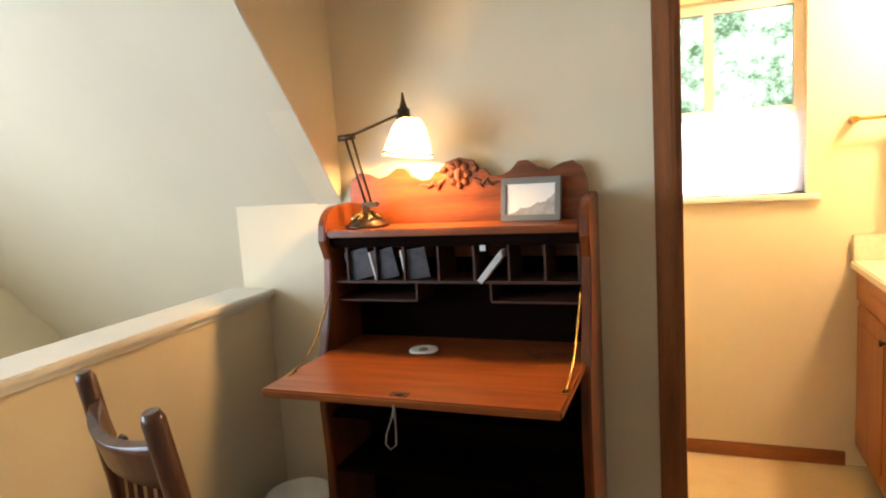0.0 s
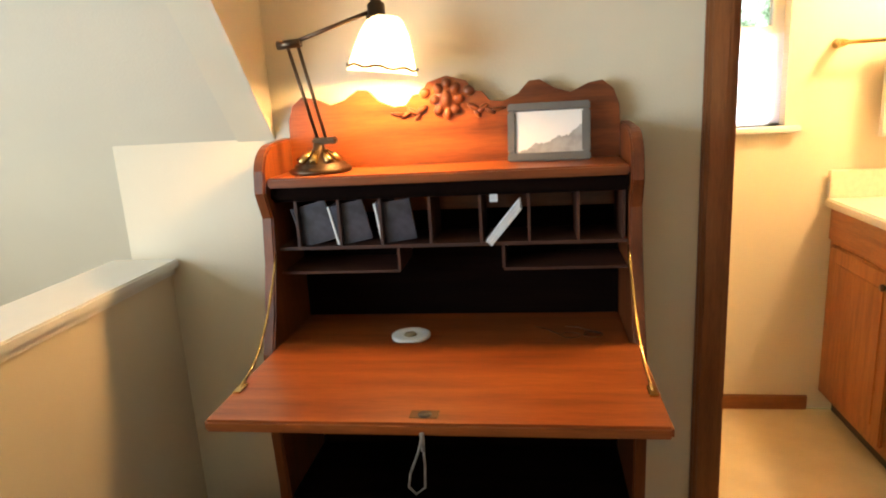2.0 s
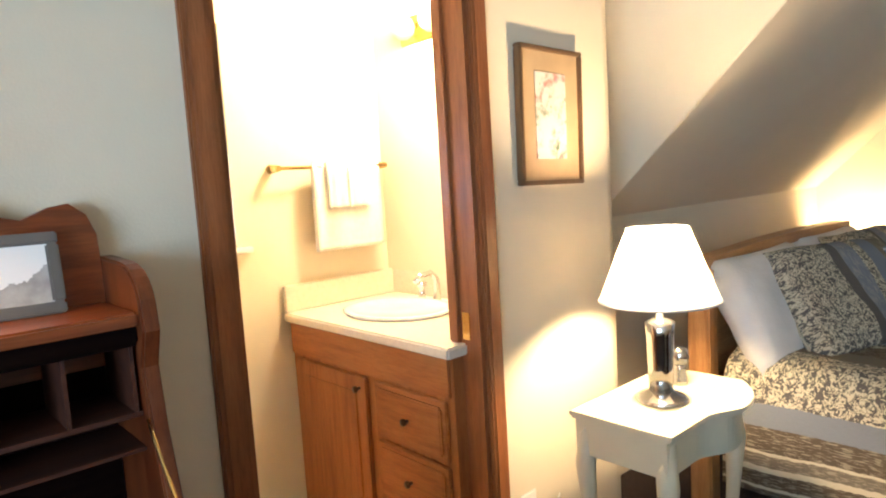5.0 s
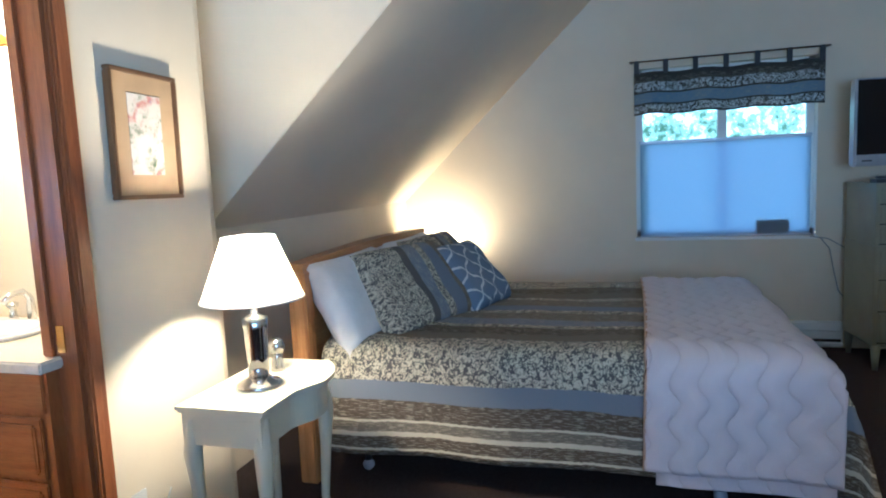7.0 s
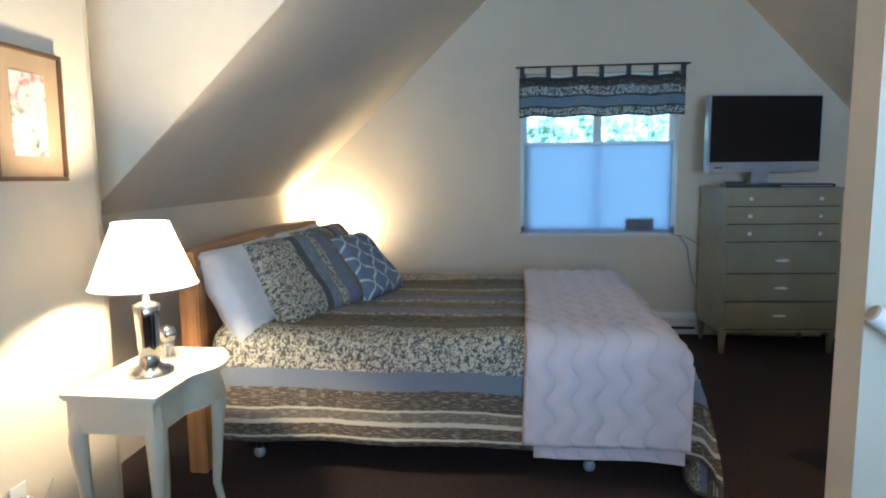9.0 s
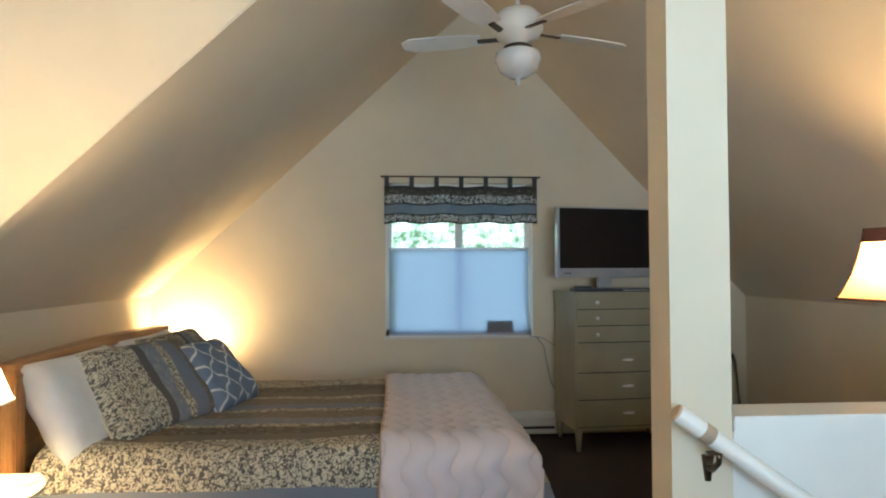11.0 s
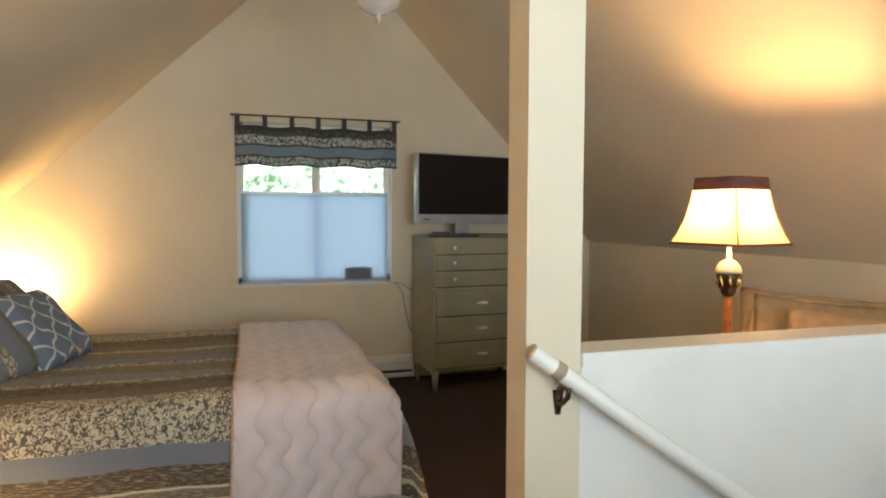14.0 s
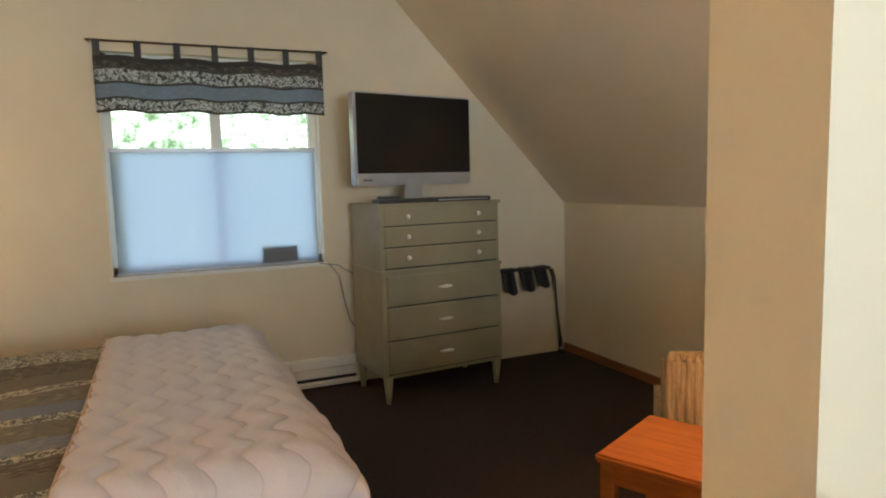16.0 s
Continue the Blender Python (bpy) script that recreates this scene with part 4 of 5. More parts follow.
part("back_plate", box((1.92, 0.45, 1.94), (1.949, 1.0, 2.06), 0.006), BRASS, vl)
for yy in (0.55, 0.725, 0.90):
    part("globe", lathe([(0.02, -0.04), (0.045, -0.02), (0.052, 0.01), (0.04, 0.04), (0.015, 0.052)], 18, (1.86, yy, 1.99)), GLASS_SHADE, vl)
    part("arm", tube([(1.925, yy, 2.0), (1.87, yy, 2.04)], 0.01, 8), BRASS, vl)
mr = thing("wall_mirror", "frameless mirror above the vanity", "mirror")
part("mirror_glass", box((1.942, 0.25, 0.98), (1.949, 0.72, 1.88), 0.002), plain("mirror_silver", (0.9, 0.9, 0.9), 0.02, 1.0), mr)
lp = thing("light_switch", "white light switch on the bathroom wall", "switch")
part("plate", box((1.941, 0.14, 1.08), (1.9495, 0.22, 1.20), 0.003), WHITE, lp)
part("toggle", box((1.934, 0.175, 1.13), (1.9415, 0.185, 1.15), 0.002), WHITE, lp)

# the bathroom fittings are somewhat under full size, set against the far wall
FIT = Matrix.Translation((0.218, -1.4, 1.345)) @ Matrix.Scale(0.92, 4) @ Matrix.Translation((-0.2, 1.4, -1.345))
for o in (van, ct, fc, tb, t1, t2, vl, mr, lp):
    o.matrix_basis = FIT

# ---- the bedroom ----
BX0, BX1, BYH, BYF, BZ = 2.44, 4.04, -0.20, -2.22, 0.63
bed = thing("bed", "queen bed with pine headboard, white sheets and skirtless frame", "bed")
part("mattress", box((BX0 + 0.04, BYF + 0.10, 0.36), (BX1 - 0.04, BYH, 0.60), 0.06), LINEN, bed)
part("box_spring", box((BX0 + 0.03, BYF + 0.06, 0.17), (BX1 - 0.03, BYH, 0.36), 0.02), LINEN, bed)
for xx in (BX0 + 0.12, BX1 - 0.12):
    for yy in (BYF + 0.35, BYH - 0.15):
        lg = part("bed_leg", tube([(xx, yy, 0.05), (xx, yy, 0.175)], 0.018, 8), BLACK, bed)
        part("caster", lathe([(0.004, -0.012), (0.026, -0.010), (0.026, 0.010), (0.004, 0.012)], 14), SILVER, lg).matrix_basis = pose(xx, yy, 0.026, 0, 90, 0)
hb = part("headboard", prism([[(2.46, 0.30), (4.02, 0.30), (4.02, 0.93), (2.46, 0.93)]], "y", -0.155, -0.125), PINE, bed, "pine panel headboard")
top = [(2.38, 0.955), (2.38, 0.995)] + [(2.38 + k * 0.106, 0.995 + 0.02 * math.sin(math.pi * k / 16)) for k in range(1, 16)] + [(4.08, 0.995), (4.08, 0.955)] + [(4.08 - k * 0.17, 0.955 + 0.012 * math.sin(math.pi * k / 10)) for k in range(1, 10)]
part("top_rail", prism([top], "y", -0.175, -0.10), PINE, hb)
for xx in (2.37, 4.02):
    part("headboard_post", box((xx, -0.185, 0.0), (xx + 0.075, -0.10, 0.96), 0.006), PINE_Z, bed)

DROP = 0.46
sp = thing("bedspread", "quilted cotton bedspread in grey, cream and brown leaf stripes", "bedspread")
ta, tb2 = BX1 - BX0 + 2 * DROP, BYH - BYF + DROP + 0.10


def drape(a, b, lift=0.0, drop=DROP):
    """The place of a cloth point at a (from the near hem) and b (from the head) on the made bed."""
    xa, yb = BX0 - drop + a, BYH - 0.03 - b
    ex0, ex1, ey = BX0 + 0.05, BX1 - 0.05, BYF + 0.14
    dx = ex0 - xa if xa < ex0 else (xa - ex1 if xa > ex1 else 0)
    dy = ey - yb if yb < ey else 0
    d = (dx ** 3 + dy ** 3) ** (1 / 3)
    wx, wy = (dx / d, dy / d) if d > 0 else (0, 0)
    rx, ry = 0.08, 0.17
    r = rx * wx ** 2 + ry * wy ** 2 + 0.001
    z = BZ + lift
    if d > 0:
        k = min(d / (r * math.pi / 2), 1.0)
        z -= (r + lift) * (1 - math.cos(k * math.pi / 2)) + max(0, d - r * math.pi / 2)
    ox = (rx + lift) * math.sin(min(dx / rx, math.pi / 2)) + 0.04 * dx
    oy = (ry + lift) * math.sin(min(dy / ry, math.pi / 2)) + 0.04 * dy
    fl = 0.14 * min(dx, dy)
    x = ex0 - ox - fl if xa < ex0 else (ex1 + ox + fl if xa > ex1 else xa)
    y = ey - oy - fl if yb < ey else yb
    wr = 0.012 * noise.noise(Vector((a * 3.1, b * 2.7, 1.7))) + 0.004 * noise.noise(Vector((a * 11, b * 9, 3)))
    hang = 0.016 * math.sin((b if dx >= dy else a) * 9.0 + 1.0) * min(d / 0.3, 1.0)
    if dx > 0 and dx >= dy:
        x += (-1 if xa < BX0 else 1) * hang
    elif dy > 0:
        y -= hang
    return Vector((x, y, max(z + wr + (0.05 * max(0.0, 0.25 - abs(b - 0.05)) if d == 0 else 0), 0.012)))


part("cloth", sheet(110, 100, lambda u, v: drape(u * ta, v * tb2), lambda u, v: (u * ta + 0.04, v * tb2), 0.012), SPREAD, sp)
HEM = plain("hem_cotton", (0.12, 0.10, 0.075), 0.9)
part("side_hem", tube([drape(0.004, k / 80 * tb2) for k in range(81)], 0.008, 6), HEM, sp, "dark bound hem")
part("foot_hem", tube([drape(k / 80 * ta, tb2 - 0.004) for k in range(81)], 0.008, 6), HEM, sp, "dark bound hem")
th = thing("quilted_throw", "pale mauve quilted throw folded across the bed foot", "blanket")


def throw_at(u, v, lift):
    a, b = 0.035 + u * (ta - 0.10), 1.35 + v * 0.635 + 0.02 * math.sin(u * 3)
    p = drape(a, b, lift)
    puff = 0.010 * abs(math.sin(v * 19.9 + math.sin(a * 40) * 0.66))
    return p + Vector((0, 0, puff if BX0 < p.x < BX1 else 0)) + (Vector((-puff * 0.6, 0, 0)) if p.x < BX0 else Vector())


part("cloth", sheet(150, 50, lambda u, v: throw_at(u, v, 0.024), lambda u, v: (u * ta, v * 0.66), 0.014), THROW, th)
part("under_fold", sheet(60, 12, lambda u, v: drape(-0.025 + u * 0.30, 1.39 + v * 0.585, 0.014), lambda u, v: (u * 0.3, v * 0.6), 0.008), THROW, th)
part("binding", tube([throw_at(k / 60, 0.0, 0.030) for k in range(61)], 0.009, 8), mottled("tan_binding", (0.46, 0.30, 0.20), (0.55, 0.38, 0.27), 30, 0.7), th, "tan bound edge")


def pillow_thing(name, label, w, h, t, m, mat, seed):
    o = thing(name, label, "pillow", m, "pillows on the bed")
    part("cover", pillow(w, h, t, 0.35, seed), mat, o)
    if name != "white_pillow":
        edge = [(-1 + k / 8, -1) for k in range(16)] + [(1, -1 + k / 8) for k in range(16)] + [(1 - k / 8, 1) for k in range(16)] + [(-1, 1 - k / 8) for k in range(17)]
        pin = [1 - 0.05 * (1 - abs(u) ** 2) * abs(v) ** 6 - 0.05 * (1 - abs(v) ** 2) * abs(u) ** 6 for u, v in edge]
        part("piping", tube([(u * w / 2 * p, v * h / 2 * p, 0) for (u, v), p in zip(edge, pin)], 0.0055, 6), mat, o)
    return o


pillow_thing("white_pillow", "white sleeping pillow propped against the headboard", 0.68, 0.46, 0.16, pose(2.74, -0.285, 0.785, 62, 0, -4), LINEN, 1)
pillow_thing("white_pillow", "white sleeping pillow propped against the headboard", 0.68, 0.46, 0.16, pose(3.62, -0.285, 0.78, 60, 0, -3), LINEN, 2)
pillow_thing("patterned_sham", "grey and cream leaf-striped pillow sham leaning on a pillow", 0.70, 0.50, 0.20, pose(2.96, -0.47, 0.785, 52, 0, -21), SHAM, 3)
pillow_thing("patterned_sham", "grey and cream leaf-striped pillow sham leaning on a pillow", 0.66, 0.50, 0.19, pose(3.68, -0.43, 0.78, 52, 0, -6), SHAM, 4)
pillow_thing("lattice_cushion", "blue-grey lattice-patterned square cushion", 0.44, 0.44, 0.17, pose(3.36, -0.67, 0.785, 49, 0, -14), LATTICE, 5)

# near nightstand
ns = thing("nightstand", "cream painted nightstand with serpentine top and cabriole legs", "nightstand")
NX0, NX1, NY0, NY1, NZ = 1.57, 2.085, -0.15, -0.45, 0.66


def top_outline(g):
    pts = [(NX0 - g, NY0), (NX0 - g, NY1 - g)]
    pts += [(NX0 + 0.17, NY1 - g)]
    for k in range(0, 9):
        u = k / 8
        pts.append((NX0 + 0.17 + u * 0.14, NY1 - g - 0.05 * (0.5 - 0.5 * math.cos(math.pi * u))))
    for k in range(1, 9):
        u = k / 8
        pts.append((NX0 + 0.31 + u * 0.205 + g * u, NY1 - g - 0.05 + 0.10 * u ** 2.2))
    pts += [(NX1 + g, NY1 + 0.08), (NX1 + g, NY0)]
    return pts


part("top", joined(prism([top_outline(0.018)], "z", NZ - 0.012, NZ), prism([top_outline(0.006)], "z", NZ - 0.024, NZ - 0.012)), CREAMP, ns)
part("apron", prism([top_outline(-0.012)], "z", NZ - 0.135, NZ - 0.024), CREAMP, ns)
for xx, yy, ox, oy in ((NX0 + 0.04, NY0 - 0.03, -1, 1), (NX0 + 0.045, NY1 + 0.035, -1, -1), (NX1 - 0.035, NY0 - 0.03, 1, 1), (NX1 - 0.04, NY1 + 0.05, 1, -1)):
    part("leg", tube([(xx, yy, NZ - 0.05), (xx + ox * 0.012, yy + oy * 0.012, NZ - 0.17), (xx + ox * 0.006, yy + oy * 0.006, 0.34), (xx - ox * 0.004, yy - oy * 0.004, 0.14), (xx + ox * 0.012, yy + oy * 0.010, 0.03), (xx + ox * 0.02, yy + oy * 0.016, 0.0)],
                      [0.028, 0.030, 0.021, 0.015, 0.014, 0.019], 10), CREAMP, ns)


def bedside_lamp(cx, cy, z, label):
    o = thing("table_lamp", label, "lamp", pose(cx, cy, z), "bedside lamps")
    part("base", lathe([(0.075, 0.0), (0.078, 0.006), (0.07, 0.014), (0.05, 0.02), (0.038, 0.03)], 28), CHROME, o)
    part("column", lathe([(0.034, 0.028), (0.036, 0.10), (0.040, 0.20), (0.044, 0.235), (0.030, 0.245), (0.012, 0.25), (0.010, 0.356)], 24), CHROME, o, "polished metal column")
    part("bulb", lathe([(0.010, 0.355), (0.024, 0.39), (0.028, 0.42), (0.02, 0.445), (0.004, 0.453)], 14), BULB, o).visible_shadow = False
    sh = part("shade", lathe([(0.172, 0.300), (0.169, 0.307), (0.090, 0.507), (0.088, 0.514)], 40, cap=False), SHADE, o, "glowing white cloth shade")
    for r, zz in ((0.171, 0.302), (0.089, 0.512)):
        part("shade_ring", tube([(r * math.cos(a * math.pi / 16), r * math.sin(a * math.pi / 16), zz) for a in range(33)], 0.003, 6), LINEN, sh)
    return o


bedside_lamp(1.79, -0.31, NZ, "lit table lamp with white cone shade on the nightstand")

rl = thing("reading_lamp", "lit reading lamp beyond the bed, its shade turned to the wall", "lamp", pose(4.66, -0.05, 0.35))
part("base", lathe([(0.07, 0.0), (0.074, 0.008), (0.05, 0.016), (0.012, 0.024)], 24), CHROME, rl)
part("stem", tube([(0, 0, 0.02), (0, 0, 0.30), (0.01, 0, 0.35)], 0.007, 10), CHROME, rl)
rs = part("shade", lathe([(0.030, -0.075), (0.045, -0.060), (0.085, 0.035), (0.083, 0.035), (0.042, -0.056), (0.028, -0.070)], 28, cap=False), WHITE, rl, "white metal shade")
rs.matrix_basis = pose(0.06, 0, 0.395, 0, 48, 0)
fn = thing("side_table", "plain cream bedside table beyond the bed", "nightstand")
part("top", box((4.50, -0.24, 0.325), (4.98, 0.22, 0.35), 0.006), CREAMP, fn)
for xx in (4.54, 4.94):
    for yy in (-0.20, 0.18):
        part("leg", tube([(xx, yy, 0.0), (xx, yy, 0.326)], [0.014, 0.022], 8), CREAMP, fn)
ck = thing("glass_ornament", "small silver ball ornament on the nightstand", "ornament")
part("foot", lathe([(0.026, 0.0), (0.024, 0.012), (0.02, 0.05), (0.022, 0.06)], 18, (1.96, -0.28, NZ)), CHROME, ck)
part("ball", lathe([(0.004, 0.055), (0.022, 0.065), (0.031, 0.088), (0.024, 0.112), (0.006, 0.122)], 18, (1.96, -0.28, NZ)), CHROME, ck)
cs = thing("round_coaster", "small pale round coaster on the nightstand", "coaster")
part("body", lathe([(0.04, 0), (0.045, 0.003), (0.042, 0.006), (0.02, 0.005)], 22, (2.00, -0.42, NZ)), PORC, cs)
ol = thing("wall_outlet", "white wall outlet low beside the nightstand", "outlet")
part("plate", box((1.49, -0.007, 0.26), (1.56, -0.0005, 0.375), 0.003), WHITE, ol)
pl = part("plug", box((1.505, -0.045, 0.295), (1.545, -0.007, 0.335), 0.006), WHITE, ol)
part("plug_cord", tube([(1.525, -0.045, 0.31), (1.56, -0.06, 0.28), (1.62, -0.05, 0.35)], 0.003, 6), WHITE, pl)

# chest of drawers, television and cables
cd = thing("chest_of_drawers", "tall grey-green chest of six drawers on tapered legs", "dresser")
CX0, CX1, CY0, CY1 = 4.44, 4.92, -3.79, -2.975
cd.matrix_basis = Matrix.Translation((CX0, CY1, 0)) @ Matrix.Rotation(radians(4.5), 4, "Z") @ Matrix.Translation((-CX0, -CY1, 0))
part("carcass", joined(box((CX0 + 0.012, CY0, 0.155), (CX1, CY1, 0.785), 0.004), box((CX0 + 0.02, CY0 + 0.006, 0.79), (CX1, CY1 - 0.006, 1.165), 0.004)), SAGE, cd)
part("top", box((CX0 + 0.005, CY0 - 0.004, 1.160), (CX1, CY1 + 0.004, 1.180), 0.004), SAGE, cd)
part("waist_moulding", box((CX0, CY0 - 0.005, 0.772), (CX1, CY1 + 0.005, 0.795), 0.005), SAGE, cd)
for k, (z0, z1) in enumerate(((1.055, 1.152), (0.932, 1.042), (0.808, 0.920), (0.585, 0.762), (0.385, 0.572), (0.185, 0.372))):
    up = k < 3
    d = part("drawer", box((CX0 + (0.008 if up else -0.002), CY0 + 0.03, z0), (CX0 + 0.03, CY1 - 0.03, z1), 0.005), SAGE, cd)
    part("shadow_gap", box((CX0 + 0.0195 if up else CX0 + 0.0115, CY0 + 0.026, z0 - 0.008), (CX0 + 0.024, CY1 - 0.026, z0 - 0.001)), BLACK, d)
    if up:
        for yy in (CY1 - 0.17, CY0 + 0.17):
            part("knob", lathe([(0.006, 0), (0.005, 0.012), (0.016, 0.018), (0.012, 0.028)], 12), KNOB, d).matrix_basis = pose(CX0 + 0.008, yy, (z0 + z1) / 2, 0, -90, 0)
    else:
        ym2, zz = (CY0 + CY1) / 2, (z0 + z1) / 2
        part("pull", tube([(CX0 - 0.002, ym2 + 0.045, zz), (CX0 - 0.02, ym2 + 0.03, zz + 0.003), (CX0 - 0.026, ym2, zz + 0.005), (CX0 - 0.02, ym2 - 0.03, zz + 0.003), (CX0 - 0.002, ym2 - 0.045, zz)], [0.006, 0.009, 0.012, 0.009, 0.006], 8), KNOB, d)
for xx in (CX0 + 0.035, CX1 - 0.035):
    for yy in (CY0 + 0.03, CY1 - 0.03):
        part("leg", tube([(xx, yy, 0.165), (xx, yy, 0.0)], [0.032, 0.016], 8), SAGE, cd)

tv = thing("television", "silver-edged flat television with black screen, turned off", "television", pose(4.72, -3.30, 1.18, 0, 0, 12))
part("housing", box((-0.015, -0.44, 0.105), (0.055, 0.415, 0.655), 0.01), SILVER, tv)
part("screen", box((-0.020, -0.427, 0.178), (-0.012, 0.402, 0.645), 0.002), SCREEN, tv)
part("speaker_strip", box((-0.019, -0.43, 0.112), (-0.013, 0.405, 0.170), 0.002), SILVER, tv)
part("control_mark", box((-0.0205, 0.31, 0.135), (-0.0185, 0.37, 0.143)), BLACK, tv)
part("neck", box((0.0, -0.06, 0.02), (0.035, 0.06, 0.15), 0.006), SILVER, tv)
part("foot", box((-0.08, -0.20, 0.0), (0.13, 0.20, 0.02), 0.006), SILVER, tv)
db = thing("media_player", "thin black media player on the dresser", "media player")
part("case", box((4.47, -3.70, 1.181), (4.60, -2.98, 1.206), 0.004), BLACK, db)
part("front_line", box((4.468, -3.68, 1.190), (4.4705, -3.35, 1.196)), SILVER, db)
rc = thing("remote_control", "black remote control lying on the media player", "remote")
part("body", box((4.50, -3.13, 1.207), (4.55, -2.99, 1.224), 0.006), BLACK, rc)
cb = thing("power_cable", "thin grey cable hanging below the window to the dresser", "cable")
part("wire", tube([(4.975, -2.80, 0.80), (4.965, -2.86, 0.72), (4.96, -2.89, 0.55), (4.965, -2.92, 0.42), (4.97, -2.99, 0.33)], 0.004, 6), plain("grey_cable", (0.25, 0.26, 0.25), 0.6), cb)
part("wire", tube([(4.975, -2.74, 0.805), (4.965, -2.85, 0.79), (4.965, -2.96, 0.72), (4.97, -3.05, 0.70)], 0.0035, 6), bpy.data.materials["grey_cable"], cb)
sb = thing("radio", "small dark radio on the window sill behind the blind", "radio")
part("case", box((GX + 0.044, -2.62, 0.812), (GX + 0.056, -2.40, 0.925), 0.004), BLACK, sb)
part("front_grille", box((GX + 0.0425, -2.60, 0.83), (GX + 0.0445, -2.42, 0.915)), plain("brown_cloth", (0.12, 0.08, 0.06), 0.8), sb)
ht = thing("baseboard_heater", "white electric baseboard heater under the window", "heater")
part("cover", prism([[(GX - 0.001, 0.02), (GX - 0.06, 0.02), (GX - 0.065, 0.045), (GX - 0.052, 0.05), (GX - 0.052, 0.13), (GX - 0.065, 0.14), (GX - 0.055, 0.19), (GX - 0.001, 0.195)]], "y", -2.95, -0.4), WHITE, ht)
part("air_slot", box((GX - 0.0535, -2.94, 0.055), (GX - 0.0515, -0.41, 0.075)), BLACK, ht)
part("air_slot", box((GX - 0.058, -2.94, 0.150), (GX - 0.0555, -0.41, 0.166)), BLACK, ht)

lr = thing("luggage_rack", "folding metal luggage rack with black straps against the wall", "luggage rack")
for yy, foot in ((-3.93, -3.91), (-4.45, -4.53)):
    for x0, x1 in ((4.955, 4.93), (4.925, 4.965)):
        leg = part("leg", tube([(x1, foot, 0.0), (x0, yy - 0.01, 0.58), (x0, yy + 0.005, 0.635), (x0, yy + 0.04, 0.655)], 0.011, 10), CHROME, lr)
        part("foot_cap", tube([(x1, foot, 0.0), (x1, foot + 0.004, 0.05)], 0.0145, 10), CHROME, leg)
for x0 in (4.955, 4.925):
    part("bar", tube([(x0, -4.42, 0.655), (x0, -3.95, 0.655)], 0.011, 8), BLACK, lr)
for yy, low in ((-4.09, 0.175), (-4.235, 0.165), (-4.36, 0.15)):
    part("strap", sheet(6, 20, lambda u, v, yy=yy, low=low: (4.94 + 0.034 * math.cos(v * 2 * math.pi) + 0.004 * math.sin(u * 7), yy - 0.05 + u * 0.10, 0.668 - low * (0.5 - 0.5 * math.cos(v * 2 * math.pi - 0.0)) * (1 + 0.08 * math.sin(u * 5))), None, 0.004), BLACK, lr)

# ceiling fan
fan = thing("ceiling_fan", "white ceiling fan with globe light and four still blades", "ceiling fan", pose(3.0, RIDGE_Y, 2.30))
part("canopy", lathe([(0.07, 1.12), (0.075, 1.20), (0.05, 1.25)], 20), WHITE, fan)
part("downrod", tube([(0, 0, 0.38), (0, 0, 1.16)], 0.013, 10), WHITE, fan)
part("motor", lathe([(0.03, 0.40), (0.09, 0.385), (0.125, 0.35), (0.13, 0.29), (0.11, 0.25), (0.06, 0.235), (0.05, 0.21)], 28), WHITE, fan)
part("light_fitter", lathe([(0.05, 0.21), (0.075, 0.20), (0.075, 0.185)], 20), BRONZE, fan)
part("globe", lathe([(0.075, 0.185), (0.115, 0.165), (0.12, 0.13), (0.095, 0.075), (0.05, 0.045), (0.012, 0.035), (0.012, 0.015), (0.004, 0.0)], 24), PORC, fan, "white glass globe, unlit")
for k in range(5):
    m = Matrix.Rotation(radians(72 * k + 1), 4, "Z") @ Matrix.Rotation(radians(10), 4, "X")
    br = part("blade_arm", box((0.10, -0.018, 0.262), (0.22, 0.018, 0.270), 0.003, m), BRONZE, fan)
    part("blade", prism([[(0.20, -0.05), (0.35, -0.068), (0.58, -0.065), (0.63, -0.03), (0.63, 0.03), (0.58, 0.065), (0.35, 0.068), (0.20, 0.05)]], "z", 0.270, 0.277), WHITE, br).matrix_basis = m
part("pull_chain", tube([(0.06, 0, 0.19), (0.062, 0, 0.02)], 0.002, 6), BRASS, fan)

# ---- sitting corner behind the stairs ----
fl = thing("floor_lamp", "lit floor lamp with square cream shade and carved urn stem", "lamp", pose(1.93, -3.48, 0, 0, 0, 12))
part("base", lathe([(0.15, 0.0), (0.155, 0.015), (0.12, 0.03), (0.05, 0.05), (0.025, 0.08)], 28), BRONZE, fl)
part("pole", lathe([(0.017, 0.07), (0.019, 0.5), (0.017, 1.05)], 16), CHERRY, fl, "turned orange wood pole")
ur = part("urn", lathe([(0.020, 1.035), (0.030, 1.055), (0.028, 1.068), (0.040, 1.10), (0.046, 1.125), (0.038, 1.13)], 20), BRONZE, fl, "carved dark urn")
for k in range(8):
    a = k * math.pi / 4
    part("urn_leaf", tube([(0.029 * math.cos(a), 0.029 * math.sin(a), 1.065), (0.041 * math.cos(a), 0.041 * math.sin(a), 1.093), (0.047 * math.cos(a), 0.047 * math.sin(a), 1.12)], [0.004, 0.009, 0.004], 6), BRASS, ur)
part("dome", lathe([(0.050, 1.128), (0.050, 1.136), (0.042, 1.158), (0.028, 1.174), (0.010, 1.184), (0.008, 1.30)], 22), mottled("ivory_glaze", (0.46, 0.36, 0.24), (0.54, 0.43, 0.30), 20, 0.35), fl)
part("bulb", lathe([(0.010, 1.33), (0.026, 1.36), (0.030, 1.385), (0.02, 1.41), (0.004, 1.418)], 14), BULB, fl).visible_shadow = False


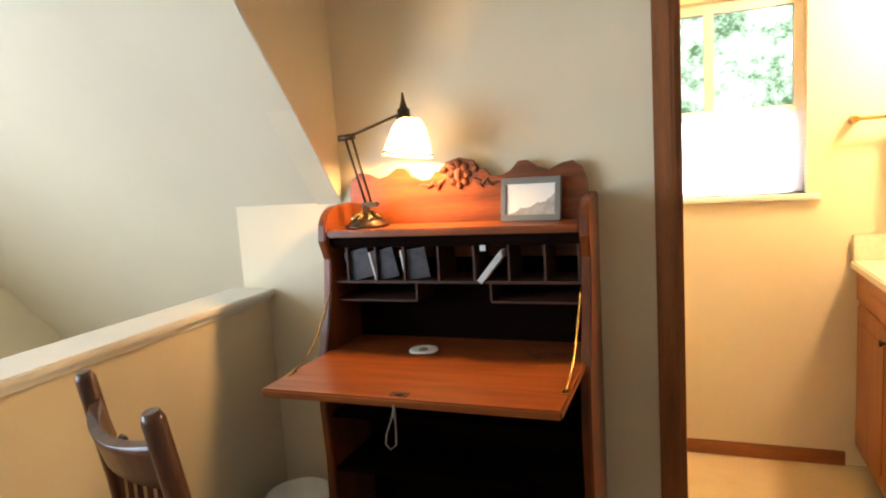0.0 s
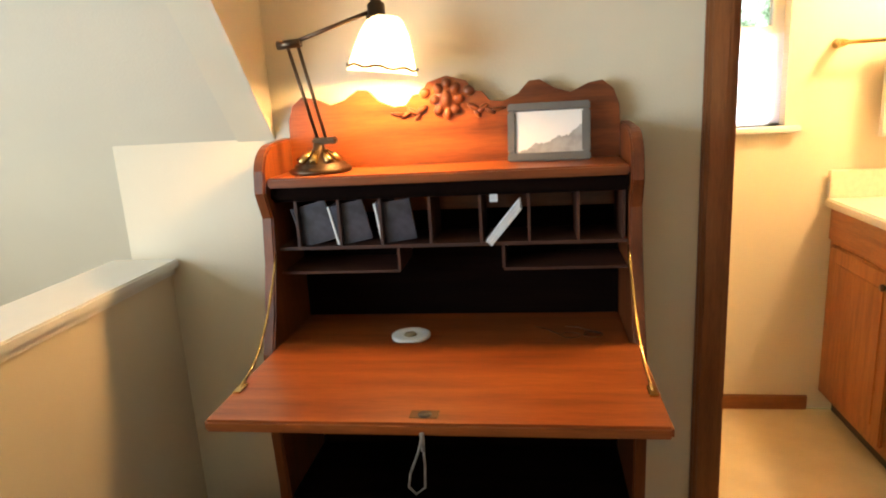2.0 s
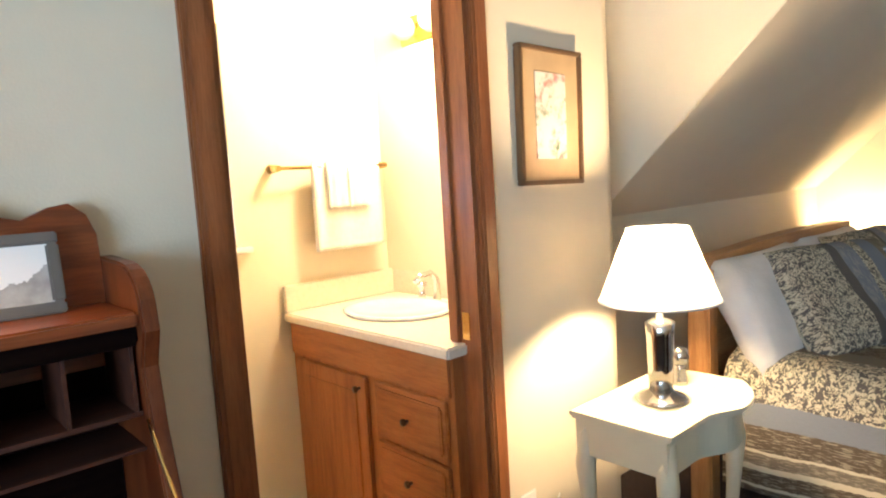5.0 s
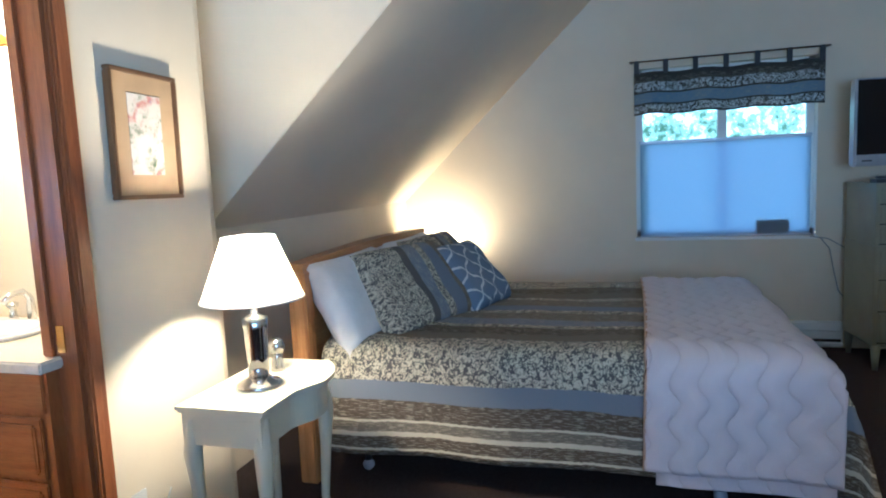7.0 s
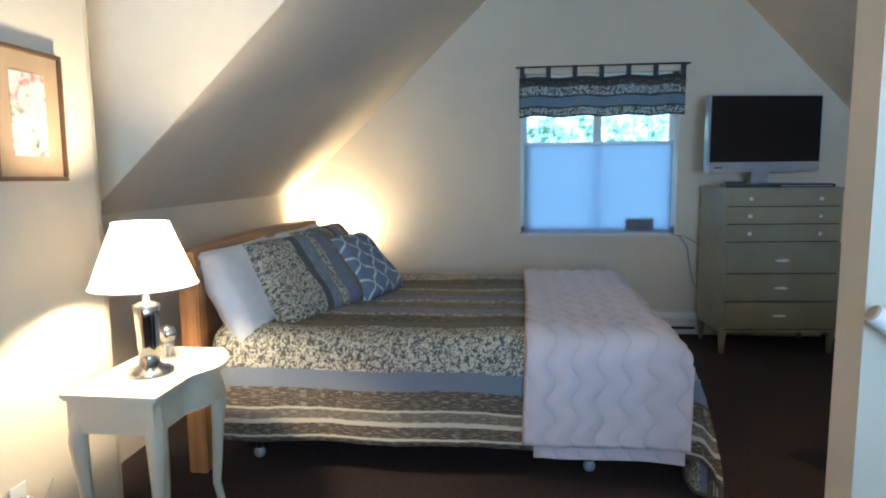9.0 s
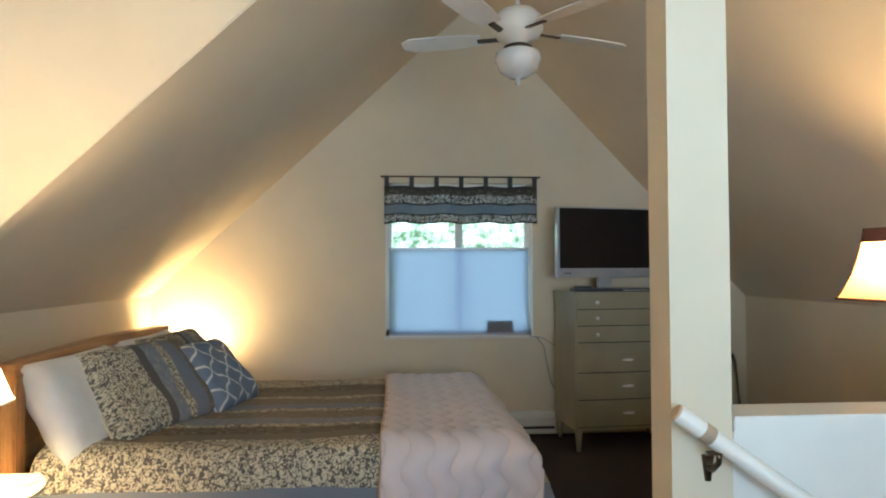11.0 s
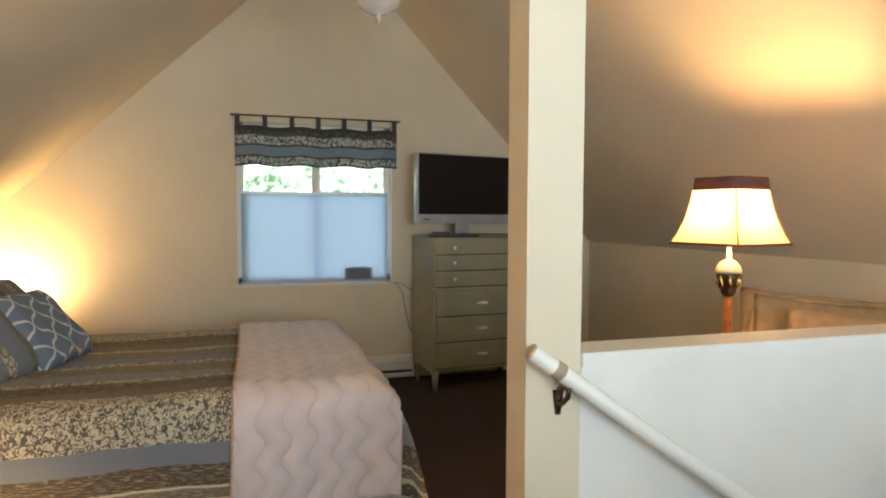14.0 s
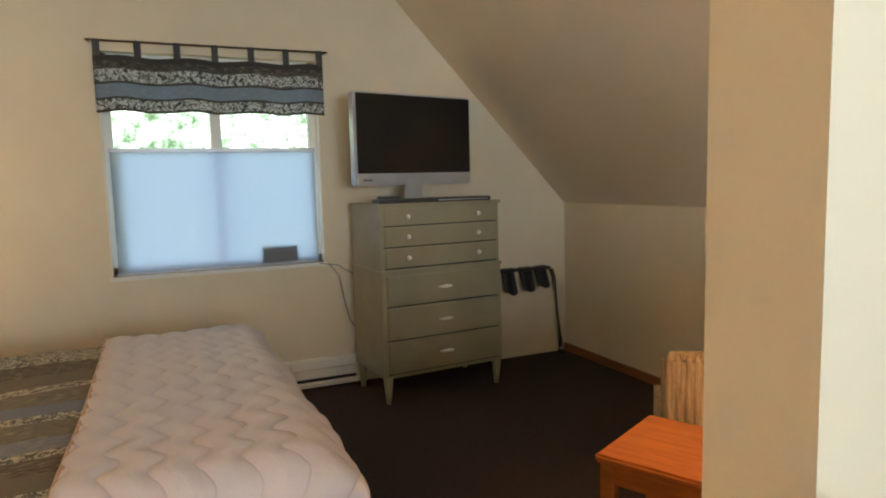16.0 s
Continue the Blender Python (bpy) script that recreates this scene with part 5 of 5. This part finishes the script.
def square_ring(h, z):
    return [(h, h, z), (-h, h, z), (-h, -h, z), (h, -h, z)]


prof = [(0.157, 1.245), (0.140, 1.28), (0.120, 1.34), (0.107, 1.40), (0.098, 1.46)]
for k in range(4):
    m = Matrix.Rotation(math.pi / 2 * k, 4, "Z")
    part("shade_panel", sheet(4, 10, lambda u, v: m @ Vector((0, 0, 0)) + m @ Vector((np.interp(v * 4, range(5), [p[0] for p in prof]), (2 * u - 1) * np.interp(v * 4, range(5), [p[0] for p in prof]), np.interp(v * 4, range(5), [p[1] for p in prof])))), SHADE_TAN, fl, "glowing cream cloth panel")
    part("shade_band", sheet(4, 2, lambda u, v: m @ Vector((0.100 - 0.005 * v, (2 * u - 1) * (0.100 - 0.005 * v), 1.455 + 0.05 * v)), None, 0.003), plain("brown_band", (0.16, 0.055, 0.035), 0.8) if k == 0 else bpy.data.materials["brown_band"], fl, "brown cloth band")
    c0, c1 = m @ Vector((0.159, 0.159, 1.245)), m @ Vector((0.159, -0.159, 1.245))
    part("shade_seam", tube([m @ Vector((r + 0.001, r + 0.001, z)) for r, z in prof], 0.0028, 6), bpy.data.materials["brown_band"], fl)
    part("shade_trim", tube([c0, c1], 0.005, 6), bpy.data.materials["brown_band"], fl)
    part("shade_wire", tube([m @ Vector((0, 0, 1.325)), m @ Vector((0.132, 0.0, 1.30))], 0.002, 6), BRASS, fl)

ac = thing("armchair", "tan upholstered armchair with a plump gathered back", "armchair", pose(2.09, -4.13, 0, 0, 0, 50))
part("seat_base", box((-0.36, -0.32, 0.10), (0.36, 0.30, 0.36), 0.05), TAN, ac)
part("seat_cushion", pillow(0.56, 0.56, 0.20, 0.25, 7), TAN, ac).matrix_basis = pose(0.0, 0.02, 0.43)
bkm = pose(0.0, -0.25, 0.645, 12, -4, 0)
bk = part("backrest", pillow(0.70, 0.66, 0.34, 0.42, 4), TAN, ac, "plump tan back")
bk.matrix_basis = bkm @ pose(0, 0, 0, 90, 0, 0)
outline = [(0.30 * math.copysign(abs(math.cos(a)) ** 0.45, math.cos(a)), 0.30 * math.copysign(abs(math.sin(a)) ** 0.45, math.sin(a))) for a in [k * math.pi / 24 for k in range(49)]]
part("welt", tube([(px, py, -0.118) for px, py in outline], 0.007, 6), OLIVE, bk, "darker welt round the back")
part("front_panel", pillow(0.58, 0.58, 0.10, 0.4, 11), OLIVE, bk, "olive cloth panel").matrix_basis = pose(0, 0, -0.125)
for k in range(13):
    py = -0.24 + 0.04 * k
    part("gather", tube([(0.305, py, -0.09), (0.328, py + 0.004, -0.02), (0.325, py, 0.05)], [0.002, 0.006, 0.002], 6), TAN, bk)
for s in (-1, 1):
    part("arm", tube([(s * 0.34, -0.26, 0.56), (s * 0.35, 0.0, 0.57), (s * 0.35, 0.26, 0.55), (s * 0.35, 0.30, 0.52)], [0.07, 0.08, 0.08, 0.05], 12), TAN, ac)
    part("arm_panel", box((min(s * 0.30, s * 0.40), -0.30, 0.10), (max(s * 0.30, s * 0.40), 0.28, 0.54), 0.03), TAN, ac)
    for yy in (-0.27, 0.26):
        part("foot", tube([(s * 0.31, yy, 0.0), (s * 0.31, yy, 0.11)], [0.018, 0.026], 8), CHAIRW, ac)
cu = thing("loose_cushion", "tan cushion leaning against the armchair back", "pillow", pose(2.09, -4.13, 0, 0, 0, 50) @ pose(-0.10, -0.06, 0.71, 74, -5, 0))
part("cover", pillow(0.50, 0.42, 0.16, 0.35, 9), TAN, cu)

tk = thing("wooden_chest", "plain dark-brown wooden chest against the knee wall", "chest")
part("body", box((2.74, -4.55, 0.0), (3.12, -4.26, 0.56), 0.006), CHAIRW, tk)
part("lid", box((2.73, -4.56, 0.562), (3.13, -4.25, 0.60), 0.008), CHAIRW, tk)

tbl = thing("side_table", "small orange-stained wooden table with square legs", "table", pose(2.42, -3.30, 0, 0, 0, 26))
part("tabletop", box((-0.225, -0.21, 0.425), (0.225, 0.21, 0.455), 0.008), CHERRY, tbl)
for xx in (-0.19, 0.19):
    for yy in (-0.175, 0.175):
        part("leg", box((xx - 0.022, yy - 0.022, 0.0), (xx + 0.022, yy + 0.022, 0.425), 0.004), CHERRY, tbl)
for yy in (-0.175, 0.175):
    part("apron", box((-0.18, yy - 0.01, 0.36), (0.18, yy + 0.01, 0.424)), CHERRY, tbl)
sc = thing("striped_chair", "low armless chair in tan striped cloth", "chair", pose(2.92, -3.91, 0, 0, 0, -128.5) @ Matrix.Diagonal((0.85, 0.85, 0.94, 1)))
part("seat", box((-0.26, -0.24, 0.18), (0.26, 0.28, 0.42), 0.05), STRIPE, sc)
part("backrest", box((-0.26, -0.31, 0.20), (0.26, -0.22, 0.66), 0.035), STRIPE, sc)
for k in range(12):
    xx = -0.225 + k * 0.041
    part("back_rib", tube([(xx, -0.310, 0.24), (xx, -0.312, 0.45), (xx, -0.309, 0.625), (xx, -0.29, 0.655)], [0.012, 0.014, 0.014, 0.006], 8), STRIPE, sc)
for xx in (-0.2, 0.2):
    for yy in (-0.24, 0.22):
        part("leg", tube([(xx, yy, 0.0), (xx, yy, 0.19)], [0.014, 0.02], 8), CHAIRW, sc)
